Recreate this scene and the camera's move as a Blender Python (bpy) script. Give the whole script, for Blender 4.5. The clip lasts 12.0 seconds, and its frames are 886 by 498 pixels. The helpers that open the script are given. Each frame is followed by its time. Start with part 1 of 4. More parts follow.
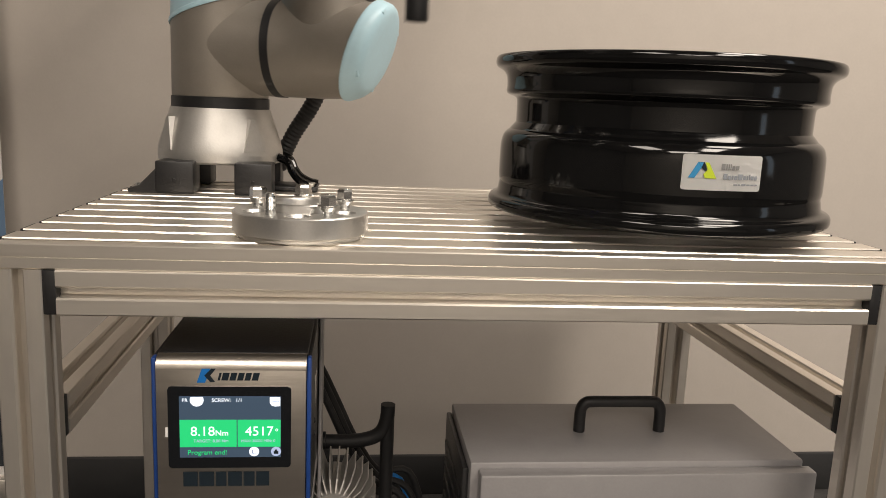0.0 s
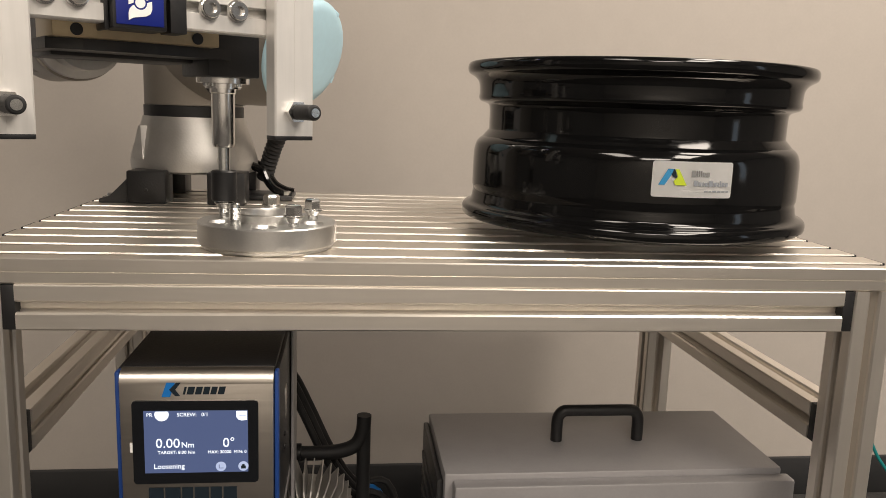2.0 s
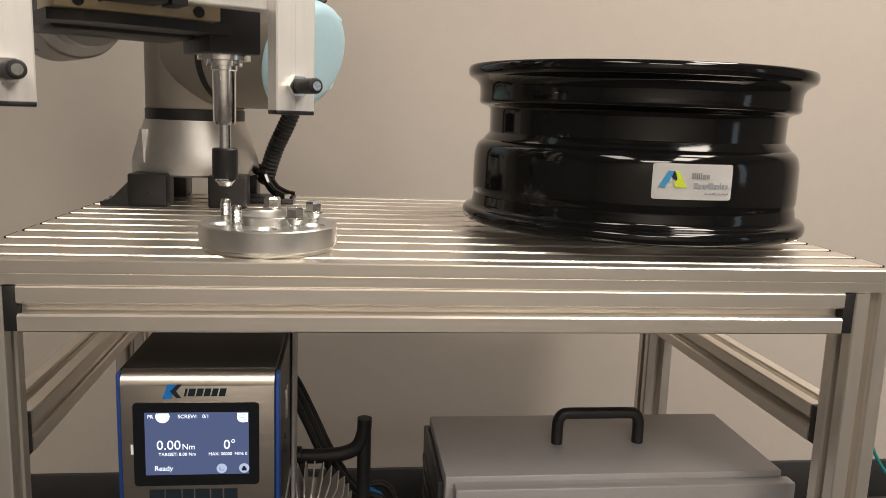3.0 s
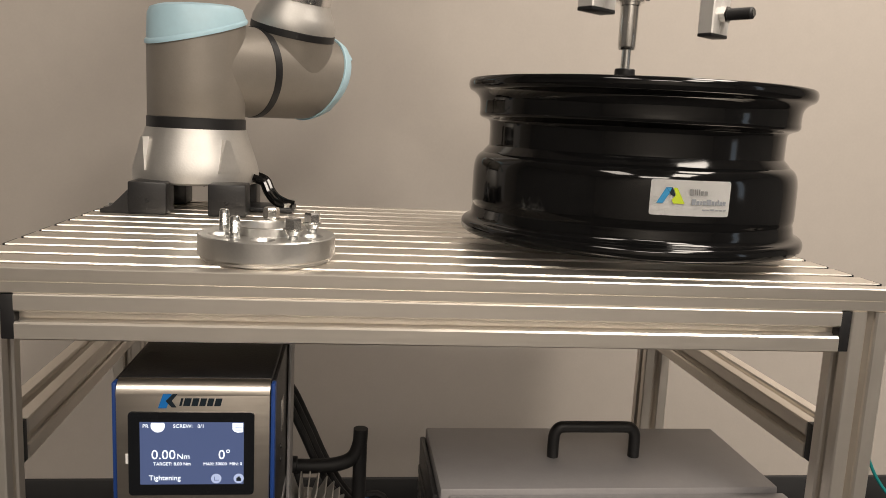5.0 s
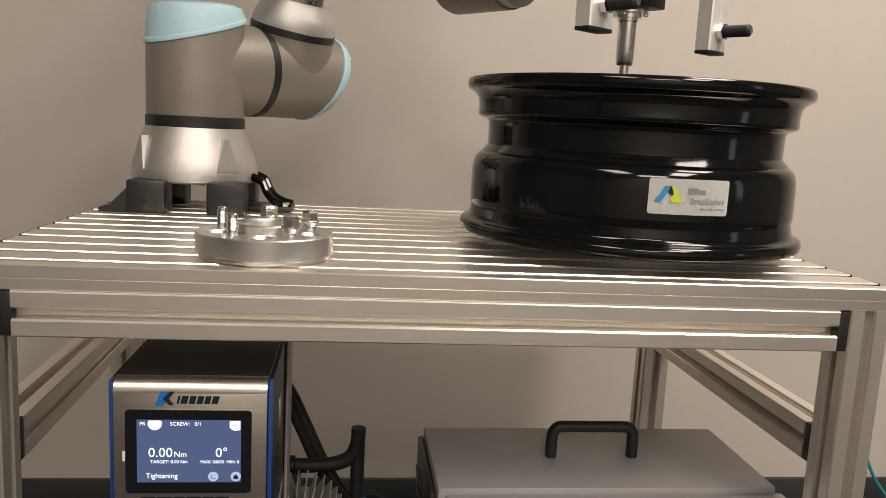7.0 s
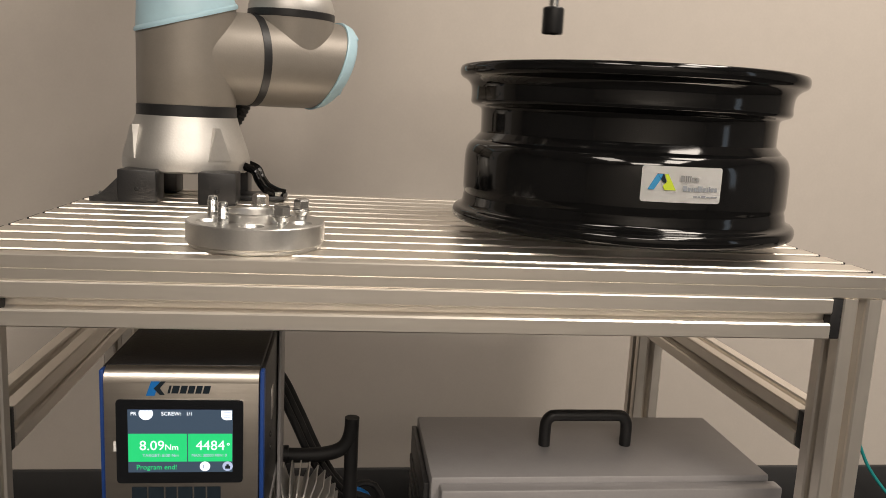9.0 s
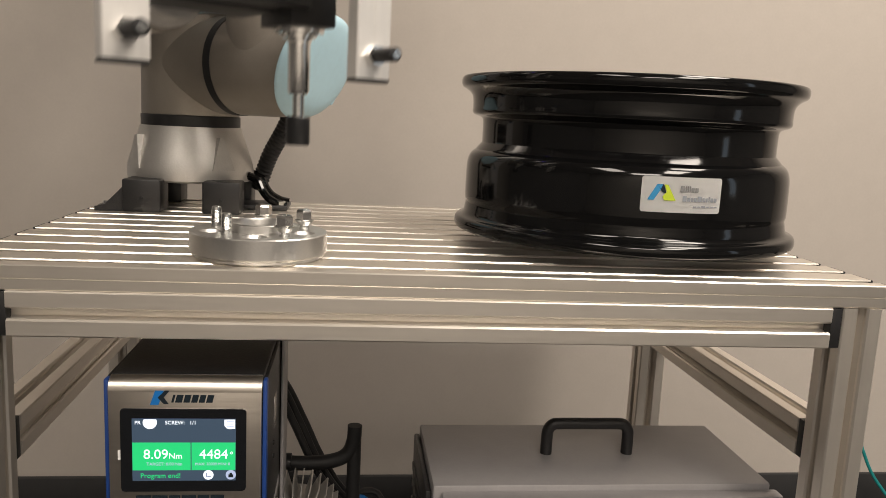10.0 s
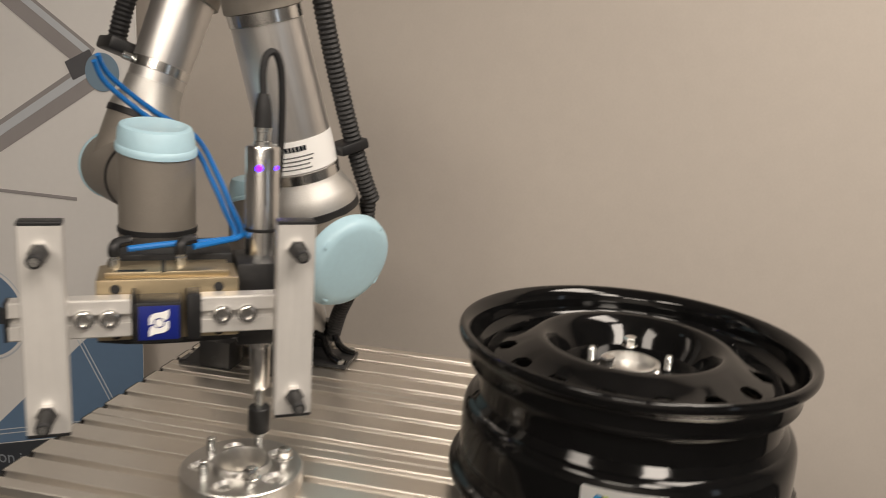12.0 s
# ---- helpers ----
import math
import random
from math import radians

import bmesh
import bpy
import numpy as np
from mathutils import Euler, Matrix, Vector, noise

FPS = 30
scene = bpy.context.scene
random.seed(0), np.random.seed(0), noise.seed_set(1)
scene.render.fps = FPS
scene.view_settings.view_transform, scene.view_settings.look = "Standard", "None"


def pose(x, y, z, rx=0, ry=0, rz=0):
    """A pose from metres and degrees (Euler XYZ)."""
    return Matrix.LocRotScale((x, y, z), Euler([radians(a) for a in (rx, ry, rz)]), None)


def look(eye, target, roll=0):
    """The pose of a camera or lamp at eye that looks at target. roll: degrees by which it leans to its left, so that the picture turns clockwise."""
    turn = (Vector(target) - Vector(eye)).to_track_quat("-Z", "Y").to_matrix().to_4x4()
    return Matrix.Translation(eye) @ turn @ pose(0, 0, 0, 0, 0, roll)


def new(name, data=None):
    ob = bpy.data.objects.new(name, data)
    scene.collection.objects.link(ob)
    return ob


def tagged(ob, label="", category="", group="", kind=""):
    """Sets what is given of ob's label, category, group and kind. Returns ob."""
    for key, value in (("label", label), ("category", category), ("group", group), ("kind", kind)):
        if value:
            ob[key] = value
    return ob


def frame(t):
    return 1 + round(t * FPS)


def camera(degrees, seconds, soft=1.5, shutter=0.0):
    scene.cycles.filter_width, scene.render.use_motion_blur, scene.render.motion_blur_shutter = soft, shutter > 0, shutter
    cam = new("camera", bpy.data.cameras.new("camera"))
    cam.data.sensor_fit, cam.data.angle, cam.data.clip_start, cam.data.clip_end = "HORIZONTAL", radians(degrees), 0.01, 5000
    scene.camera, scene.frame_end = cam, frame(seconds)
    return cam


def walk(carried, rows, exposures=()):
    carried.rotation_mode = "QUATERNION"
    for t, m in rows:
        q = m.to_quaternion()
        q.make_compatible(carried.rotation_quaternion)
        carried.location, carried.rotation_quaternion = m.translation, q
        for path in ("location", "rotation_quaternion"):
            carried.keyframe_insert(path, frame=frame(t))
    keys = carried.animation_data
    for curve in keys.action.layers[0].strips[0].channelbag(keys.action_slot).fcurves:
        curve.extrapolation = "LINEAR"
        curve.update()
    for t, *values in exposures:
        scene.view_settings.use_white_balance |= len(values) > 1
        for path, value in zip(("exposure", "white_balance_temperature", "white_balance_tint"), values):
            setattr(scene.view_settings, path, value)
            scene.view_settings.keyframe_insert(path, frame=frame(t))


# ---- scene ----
cam = camera(58.7, 12.0, soft=0.85, shutter=0.3)
PATH = [
    (0, (-0.148, 0.079, 0.931), (0.077, 2.032, 0.565), 2.5),
    (0.5, (-0.137, 0.083, 0.933), (0.086, 2.038, 0.576), 2.0),
    (1, (-0.131, 0.088, 0.933), (0.102, 2.042, 0.576), 1.9),
    (1.5, (-0.124, 0.086, 0.933), (0.116, 2.041, 0.584), 2.0),
    (2, (-0.121, 0.087, 0.935), (0.12, 2.041, 0.582), 2.1),
    (2.5, (-0.119, 0.088, 0.933), (0.124, 2.042, 0.583), 2.1),
    (3, (-0.122, 0.085, 0.932), (0.119, 2.041, 0.592), 2.1),
    (3.5, (-0.119, 0.085, 0.934), (0.126, 2.041, 0.595), 2.3),
    (5.5, (-0.119, 0.084, 0.938), (0.118, 2.045, 0.622), 2.9),
    (6, (-0.119, 0.084, 0.936), (0.12, 2.045, 0.623), 2.9),
    (6.5, (-0.119, 0.084, 0.934), (0.12, 2.045, 0.625), 3.0),
    (7, (-0.117, 0.084, 0.934), (0.122, 2.045, 0.618), 3.0),
    (9, (-0.112, 0.087, 0.931), (0.137, 2.042, 0.593), 2.9),
    (9.5, (-0.108, 0.088, 0.935), (0.134, 2.043, 0.589), 2.8),
    (10, (-0.11, 0.081, 0.937), (0.128, 2.04, 0.612), 2.8),
    (10.5, (-0.11, 0.083, 0.937), (0.121, 2.043, 0.616), 2.8),
    (11, (-0.101, 0.077, 0.951), (0.094, 2.043, 0.64), 2.6),
    (11.1, (-0.093, 0.075, 0.966), (0.055, 2.043, 0.65), 2.5),
    (11.3, (-0.063, 0.068, 1.03), (-0.047, 2.042, 0.707), 2.2),
    (11.5, (0.001, 0.044, 1.119), (-0.144, 2.01, 0.783), 1.4),
    (11.7, (0.048, 0.042, 1.223), (-0.182, 1.99, 0.809), 1.8),
    (12, (0.175, 0.129, 1.29), (-0.189, 2.045, 0.844), 3.8),
]
walk(cam, [(t, look(eye, target, roll)) for t, eye, target, roll in PATH], [(0, -0.05), (11.0, -0.06), (11.5, -0.20), (12, -0.30)])

# ---- world and light ----
world = bpy.data.worlds.new("room_world")
scene.world = world
world.use_nodes = True
world.node_tree.nodes["Background"].inputs[0].default_value = (0.9, 0.85, 0.8, 1)
world.node_tree.nodes["Background"].inputs[1].default_value = 0.05


def lamp(name, x, y, sx, sy, watts, colour, z=2.68):
    data = bpy.data.lights.new(name, "AREA")
    data.shape, data.size, data.size_y, data.energy, data.color = "RECTANGLE", sx, sy, watts, colour
    ob = new(name, data)
    ob.matrix_world = pose(x, y, z)
    return ob


WARM = (1.0, 0.89, 0.775)
lamp("ceiling_lamp", 1.10, 0.70, 0.6, 1.2, 56, WARM)
lamp("ceiling_lamp", 1.05, -1.0, 0.6, 1.2, 64, WARM)
lamp("ceiling_lamp", -0.85, -1.0, 0.6, 1.2, 36, WARM)
# added fill from behind the camera for the front faces, no known fitting
lamp("ceiling_lamp", 0.1, -2.45, 1.2, 0.6, 56, WARM)
# daylight through the window in the east wall
window_light = lamp("window_light", 3.97, -1.3, 1.6, 0.40, 3, (0.72, 0.86, 1.0))
window_light.matrix_world = pose(3.97, -1.3, 1.5, 0, 90, 0)

# ---- materials ----


def mat(name, colour, rough=0.5, metal=0.0, vary=0.08, scale=30.0, bump=0.0, stretch=(1, 1, 1), coat=0.0, glow=None, rough_vary=0.06, spec=0.5):
    """A surface with a coarse tint, a fine grain in roughness and an optional relief."""
    m = bpy.data.materials.new(name)
    m.use_nodes = True
    n, l = m.node_tree.nodes, m.node_tree.links
    b = n["Principled BSDF"]
    b.inputs["Metallic"].default_value = metal
    b.inputs["Coat Weight"].default_value = coat
    b.inputs["Specular IOR Level"].default_value = spec
    b.inputs["Coat Roughness"].default_value = 0.06
    tc = n.new("ShaderNodeTexCoord")
    mp = n.new("ShaderNodeMapping")
    mp.inputs["Scale"].default_value = stretch
    l.new(tc.outputs["Object"], mp.inputs["Vector"])
    big = n.new("ShaderNodeTexNoise")
    big.inputs["Scale"].default_value, big.inputs["Detail"].default_value = scale * 0.15, 4
    small = n.new("ShaderNodeTexNoise")
    small.inputs["Scale"].default_value, small.inputs["Detail"].default_value = scale, 6
    l.new(tc.outputs["Object"], big.inputs["Vector"])
    l.new(mp.outputs["Vector"], small.inputs["Vector"])
    add = n.new("ShaderNodeMath")
    add.operation = "ADD"
    l.new(big.outputs["Fac"], add.inputs[0])
    l.new(small.outputs["Fac"], add.inputs[1])
    ramp = n.new("ShaderNodeMapRange")
    ramp.inputs["From Min"].default_value, ramp.inputs["From Max"].default_value = 0.6, 1.4
    ramp.inputs["To Min"].default_value, ramp.inputs["To Max"].default_value = 1 - vary, 1 + vary
    l.new(add.outputs[0], ramp.inputs["Value"])
    mul = n.new("ShaderNodeVectorMath")
    mul.operation = "SCALE"
    mul.inputs[0].default_value = colour[:3]
    l.new(ramp.outputs[0], mul.inputs["Scale"])
    l.new(mul.outputs[0], b.inputs["Base Color"])
    rr = n.new("ShaderNodeMapRange")
    rr.inputs["To Min"].default_value, rr.inputs["To Max"].default_value = max(0.02, rough - rough_vary), min(1, rough + rough_vary)
    l.new(small.outputs["Fac"], rr.inputs["Value"])
    l.new(rr.outputs[0], b.inputs["Roughness"])
    if bump:
        bp = n.new("ShaderNodeBump")
        bp.inputs["Strength"].default_value, bp.inputs["Distance"].default_value = bump, 0.002
        l.new(small.outputs["Fac"], bp.inputs["Height"])
        l.new(bp.outputs[0], b.inputs["Normal"])
    if glow:
        b.inputs["Emission Color"].default_value = (*glow[:3], 1)
        b.inputs["Emission Strength"].default_value = glow[3]
    return m


WALL = mat("wall_paint", (0.485, 0.442, 0.399), 0.85, vary=0.03, scale=180, bump=0.05)
CEIL = mat("ceiling_tile", (0.52, 0.50, 0.48), 0.9, vary=0.04, scale=90, bump=0.2)
# unseen wall behind the camera, pale so it reflects light onto front faces
WALLBOUNCE = mat("pale_bounce_wall_paint", (0.60, 0.575, 0.54), 0.85, vary=0.03, scale=180, bump=0.15)
# unseen side walls, darkened to weaken the room's bounce under the bench
WALLDIM = mat("dim_side_wall_paint", (0.24, 0.235, 0.23), 0.85, vary=0.03, scale=180, bump=0.15)
CARPET = mat("dark_carpet", (0.045, 0.043, 0.042), 0.95, vary=0.5, scale=220, bump=0.8)
BASEB = mat("baseboard_vinyl", (0.03, 0.03, 0.031), 0.5, vary=0.1)
ALU = mat("anodised_aluminium", (0.86, 0.81, 0.74), 0.36, 0.92, 0.03, 260, 0.015, (0.06, 1, 1))
ALUP = mat("anodised_aluminium_board", (0.84, 0.79, 0.72), 0.33, 0.93, 0.025, 260, 0.0, (0.06, 1, 1), rough_vary=0.02)
ALUV = mat("anodised_aluminium_upright", (0.86, 0.81, 0.74), 0.36, 0.92, 0.03, 260, 0.015, (1, 1, 0.06))
ALUS = mat("anodised_aluminium_side", (0.86, 0.81, 0.74), 0.36, 0.92, 0.03, 260, 0.015, (1, 0.06, 1))
ALUF = mat("pale_anodised_aluminium", (0.74, 0.72, 0.69), 0.4, 0.45, 0.05, 260, 0.05, (1, 1, 0.06))
BLACKP = mat("black_plastic", (0.012, 0.012, 0.013), 0.45, vary=0.15, scale=200, bump=0.1)
BLACKS = mat("black_powder_coated_steel", (0.016, 0.016, 0.017), 0.38, vary=0.15, scale=320, bump=0.15)
RIMB = mat("glossy_black_enamel", (0.004, 0.004, 0.0042), 0.085, vary=0.3, scale=60, bump=0.01, rough_vary=0.03, spec=0.36)
SATIN = mat("satin_cast_aluminium", (0.60, 0.585, 0.56), 0.5, 0.88, 0.06, 300, 0.08)
TUBE = mat("brushed_tube_aluminium", (0.74, 0.72, 0.70), 0.38, 0.95, 0.05, 240, 0.04, (1, 1, 0.04))
TAUPE = mat("taupe_grey_paint", (0.26, 0.235, 0.205), 0.45, 0.3, 0.05, 350, 0.08)
CYAN = mat("pale_blue_plastic", (0.45, 0.66, 0.76), 0.42, vary=0.04, scale=120, bump=0.04)
CHROME = mat("polished_steel", (0.80, 0.79, 0.77), 0.20, 1.0, 0.04, 120)
ZINC = mat("zinc_plated_steel", (0.66, 0.67, 0.66), 0.24, 1.0, 0.1, 260, 0.1)
SPACER = mat("machined_aluminium", (0.70, 0.69, 0.67), 0.36, 1.0, 0.05, 400, 0.06)
GOLD = mat("champagne_anodised_block", (0.50, 0.41, 0.27), 0.36, 0.9, 0.06, 260, 0.06)
RUBBER = mat("black_rubber", (0.014, 0.014, 0.015), 0.6, vary=0.2, scale=150, bump=0.15)
NAVY = mat("blue_side_panel", (0.012, 0.05, 0.22), 0.4, vary=0.06, scale=100)
LOGOB = mat("royal_blue_badge", (0.008, 0.018, 0.19), 0.35, vary=0.04)
WHITE = mat("white_print", (0.90, 0.895, 0.88), 0.45, vary=0.02)
GREYT = mat("grey_print", (0.22, 0.22, 0.22), 0.5, vary=0.03)
DARKT = mat("dark_print", (0.012, 0.02, 0.028), 0.55, vary=0.05, spec=0.2)
BLUET = mat("blue_print", (0.03, 0.25, 0.5), 0.45, vary=0.03)
LIME = mat("lime_print", (0.5, 0.62, 0.03), 0.45, vary=0.03)
STEEL = mat("brushed_stainless", (0.56, 0.52, 0.47), 0.34, 1.0, 0.06, 260, 0.05, (0.05, 1, 1))
CABTOP = mat("grey_painted_cabinet", (0.34, 0.33, 0.335), 0.42, 0.35, 0.05, 260, 0.1)
HOSEB = mat("blue_air_hose", (0.01, 0.16, 0.5), 0.32, vary=0.05)
TEAL = mat("teal_cable", (0.01, 0.22, 0.22), 0.4, vary=0.05)
GLASS = mat("black_screen_glass", (0.006, 0.007, 0.009), 0.12, vary=0.05)
LCD = mat("lit_display", (0.02, 0.025, 0.05), 0.3, vary=0.02, glow=(0.10, 0.138, 0.285, 0.70))
LCDW = mat("lit_white_text", (0.5, 0.5, 0.5), 0.4, vary=0.01, glow=(0.82, 0.9, 1.0, 1.0))
LCDG = mat("lit_pale_icon", (0.2, 0.2, 0.3), 0.4, vary=0.01, glow=(0.45, 0.55, 0.75, 0.8))
LCDD = mat("dim_lit_display", (0.02, 0.025, 0.04), 0.3, vary=0.02, glow=(0.05, 0.085, 0.125, 0.8))
LCDN = mat("lit_green_tile", (0.02, 0.2, 0.08), 0.4, vary=0.01, glow=(0.008, 0.60, 0.17, 1.0))
LCDB = mat("lit_dim_blue_mark", (0.05, 0.06, 0.1), 0.4, vary=0.01, glow=(0.12, 0.16, 0.35, 0.7))
VIOLET = mat("violet_led", (0.3, 0.05, 0.6), 0.3, vary=0.01, glow=(0.013, 0.0, 1.0, 40.0))
BAN_W = mat("banner_white", (0.76, 0.745, 0.73), 0.6, vary=0.02, scale=60)
BAN_B = mat("banner_blue", (0.13, 0.21, 0.33), 0.6, vary=0.04, scale=60)
BAN_D = mat("banner_charcoal", (0.04, 0.045, 0.055), 0.6, vary=0.04, scale=60)
BAN_T = mat("banner_grey_text", (0.25, 0.27, 0.3), 0.6, vary=0.02)
BAN_L = mat("banner_pale_line", (0.55, 0.58, 0.62), 0.6, vary=0.02)
BAN_R1 = mat("banner_tube_grey", (0.33, 0.31, 0.31), 0.6, vary=0.12, scale=8)
BAN_R2 = mat("banner_joint_blue", (0.2, 0.29, 0.38), 0.6, vary=0.08, scale=14)
BAN_R3 = mat("banner_dark_joint", (0.1, 0.1, 0.11), 0.6, vary=0.1, scale=14)

# ---- mesh helpers ----


def empty(name, m=None):
    ob = new(name)
    ob.empty_display_size = 0.05
    if m is not None:
        ob.matrix_basis = m
    return ob


def part(name, bm, material, parent=None, label="", m=None, smooth=30):
    me = bpy.data.meshes.new(name)
    bmesh.ops.recalc_face_normals(bm, faces=bm.faces)
    bm.to_mesh(me)
    bm.free()
    me.materials.append(material)
    if smooth:
        me.shade_smooth()
        me.set_sharp_from_angle(angle=radians(smooth))
    ob = new(name, me)
    if parent is not None:
        ob.parent = parent
    if m is not None:
        ob.matrix_basis = m
    if label:
        tagged(ob, label)
    return ob


def again(ob, m, parent=None):
    """Another object on the same mesh."""
    o = new(ob.name.split(".")[0], ob.data)
    o.parent = parent if parent is not None else ob.parent
    o.matrix_basis = m
    return o


def box(bm, x0, x1, y0, y1, z0, z1, bevel=0.0, seg=2):
    r = bmesh.ops.create_cube(bm, size=1)
    vs = r["verts"]
    for v in vs:
        v.co = Vector((x0 + (v.co.x + 0.5) * (x1 - x0), y0 + (v.co.y + 0.5) * (y1 - y0), z0 + (v.co.z + 0.5) * (z1 - z0)))
    if bevel:
        es = {e for v in vs for e in v.link_edges}
        bmesh.ops.bevel(bm, geom=list(es), offset=bevel, segments=seg, profile=0.5, affect="EDGES", clamp_overlap=True)
    return bm


def boxed(*a, **k):
    return box(bmesh.new(), *a, **k)


def lathe(profile, seg=48, axis="z", bm=None, shift=(0, 0, 0), skip=None):
    """Turn a list of (radius, height) about an axis; radius 0 closes the end."""
    bm = bm or bmesh.new()
    rings = []
    for r, h in profile:
        ring = []
        for i in range(1 if r < 1e-6 else seg):
            a = 2 * math.pi * i / seg
            p = (r * math.cos(a), r * math.sin(a), h)
            if axis == "x":
                p = (h, r * math.cos(a), r * math.sin(a))
            elif axis == "y":
                p = (r * math.cos(a), h, r * math.sin(a))
            ring.append(bm.verts.new((p[0] + shift[0], p[1] + shift[1], p[2] + shift[2])))
        rings.append(ring)
    for k, (a, b) in enumerate(zip(rings, rings[1:])):
        for i in range(seg):
            j = (i + 1) % seg
            if skip and skip(k, i):
                continue
            if len(a) == 1 and len(b) == 1:
                continue
            if len(a) == 1:
                bm.faces.new((a[0], b[j], b[i]))
            elif len(b) == 1:
                bm.faces.new((a[i], a[j], b[0]))
            else:
                bm.faces.new((a[i], a[j], b[j], b[i]))
    return bm


def rod(r, h0, h1, seg=32, axis="z", shift=(0, 0, 0), bm=None, edge=0.0008):
    e = min(edge, r * 0.4, abs(h1 - h0) * 0.4)
    s = 1 if h1 > h0 else -1
    return lathe([(0, h0), (r - e, h0), (r, h0 + e * s), (r, h1 - e * s), (r - e, h1), (0, h1)], seg, axis, bm, shift)


def prism(points, z0, z1, bm=None, bevel=0.0):
    """Extrude a flat outline (x, y) from z0 to z1."""
    bm = bm or bmesh.new()
    lo = [bm.verts.new((x, y, z0)) for x, y in points]
    hi = [bm.verts.new((x, y, z1)) for x, y in points]
    bm.faces.new(lo[::-1])
    bm.faces.new(hi)
    for i in range(len(points)):
        j = (i + 1) % len(points)
        bm.faces.new((lo[i], lo[j], hi[j], hi[i]))
    return bm


def spin(bm, m):
    bm.transform(m)
    return bm


def slot_outline(w, h, top=(), bottom=(), left=(), right=(), mouth=0.010, lip=0.003, room=0.018, deep=0.013, flare=0.0006):
    """The outline of a T-slot profile; each side lists its slots' centres."""
    pts = []

    def side(centres, length, place):
        c = 0.0015
        pts.append(place(c, 0))
        for s in centres:
            a, b = s - mouth / 2, s + mouth / 2
            p, q = s - room / 2, s + room / 2
            for t, d in ((a - flare, 0), (a, flare * 1.1), (a, lip), (p, lip), (p, lip + 0.003), (s - 0.004, deep), (s + 0.004, deep), (q, lip + 0.003), (q, lip), (b, lip), (b, flare * 1.1), (b + flare, 0)):
                pts.append(place(t, d))
        pts.append(place(length - c, 0))

    side(bottom, w, lambda t, d: (-w / 2 + t, -h / 2 + d))
    side(right, h, lambda t, d: (w / 2 - d, -h / 2 + t))
    side(top, w, lambda t, d: (w / 2 - t, h / 2 - d))
    side(left, h, lambda t, d: (-w / 2 + d, h / 2 - t))
    return pts


def sweep(points, radius, seg=12, bm=None, ribs=0, rib=0.0, smooth=6):
    """A tube along a smooth curve through the points, corrugated if ribs are given."""
    P = [Vector(p) for p in points]
    dense = []
    for i in range(len(P) - 1):
        a, b, c, d = P[max(i - 1, 0)], P[i], P[i + 1], P[min(i + 2, len(P) - 1)]
        for k in range(smooth):
            t = k / smooth
            dense.append(0.5 * ((2 * b) + (c - a) * t + (2 * a - 5 * b + 4 * c - d) * t * t + (3 * b - a - 3 * c + d) * t ** 3))
    dense.append(P[-1])
    if ribs:
        out, total = [], sum((b - a).length for a, b in zip(dense, dense[1:]))
        n = max(4, int(total / ribs) * 2)
        acc, idx = 0.0, 0
        lens = [(b - a).length for a, b in zip(dense, dense[1:])]
        for k in range(n + 1):
            want = total * k / n
            while idx < len(lens) - 1 and acc + lens[idx] < want:
                acc += lens[idx]
                idx += 1
            out.append(dense[idx].lerp(dense[idx + 1], min(1, (want - acc) / max(lens[idx], 1e-9))))
        dense = out
    bm = bm or bmesh.new()
    rings, up = [], Vector((0.3, 0.2, 1)).normalized()
    for i, p in enumerate(dense):
        t = (dense[min(i + 1, len(dense) - 1)] - dense[max(i - 1, 0)]).normalized()
        x = t.cross(up)
        if x.length < 1e-3:
            x = t.cross(Vector((1, 0, 0)))
        x.normalize()
        y = t.cross(x).normalized()
        up = -y if y.dot(up) < 0 else y
        r = radius + (rib if ribs and i % 2 else 0.0)
        rings.append([bm.verts.new(p + (x * math.cos(2 * math.pi * k / seg) + y * math.sin(2 * math.pi * k / seg)) * r) for k in range(seg)])
    for a, b in zip(rings, rings[1:]):
        for k in range(seg):
            bm.faces.new((a[k], a[(k + 1) % seg], b[(k + 1) % seg], b[k]))
    bm.faces.new(rings[0][::-1])
    bm.faces.new(rings[-1])
    return bm


def words(name, text, size, material, parent, m, align="LEFT", shear=0.0, label=""):
    """Lettering as a thin mesh, flat in its own x-y plane."""
    cu = bpy.data.curves.new(name, "FONT")
    cu.body, cu.size, cu.align_x, cu.extrude, cu.shear = text, size, align, 0.0002, shear
    cu.resolution_u = 3
    tmp = new(name, cu)
    bpy.context.view_layer.update()
    me = bpy.data.meshes.new_from_object(tmp.evaluated_get(bpy.context.evaluated_depsgraph_get()))
    bpy.data.objects.remove(tmp)
    me.materials.clear()
    me.materials.append(material)
    ob = new(name, me)
    ob.parent = parent
    ob.matrix_basis = m
    if label:
        tagged(ob, label)
    return ob


def bars(name, widths, height, gap, material, parent, m, slant=0.0):
    """A line of plain blocks in place of a word mark."""
    x = 0.0
    for w in widths:
        part(name, prism([(x, 0), (x + w, 0), (x + w + slant * height, height), (x + slant * height, height)], 0, 0.0004), material, parent, "", m, 0)
        x += w + gap



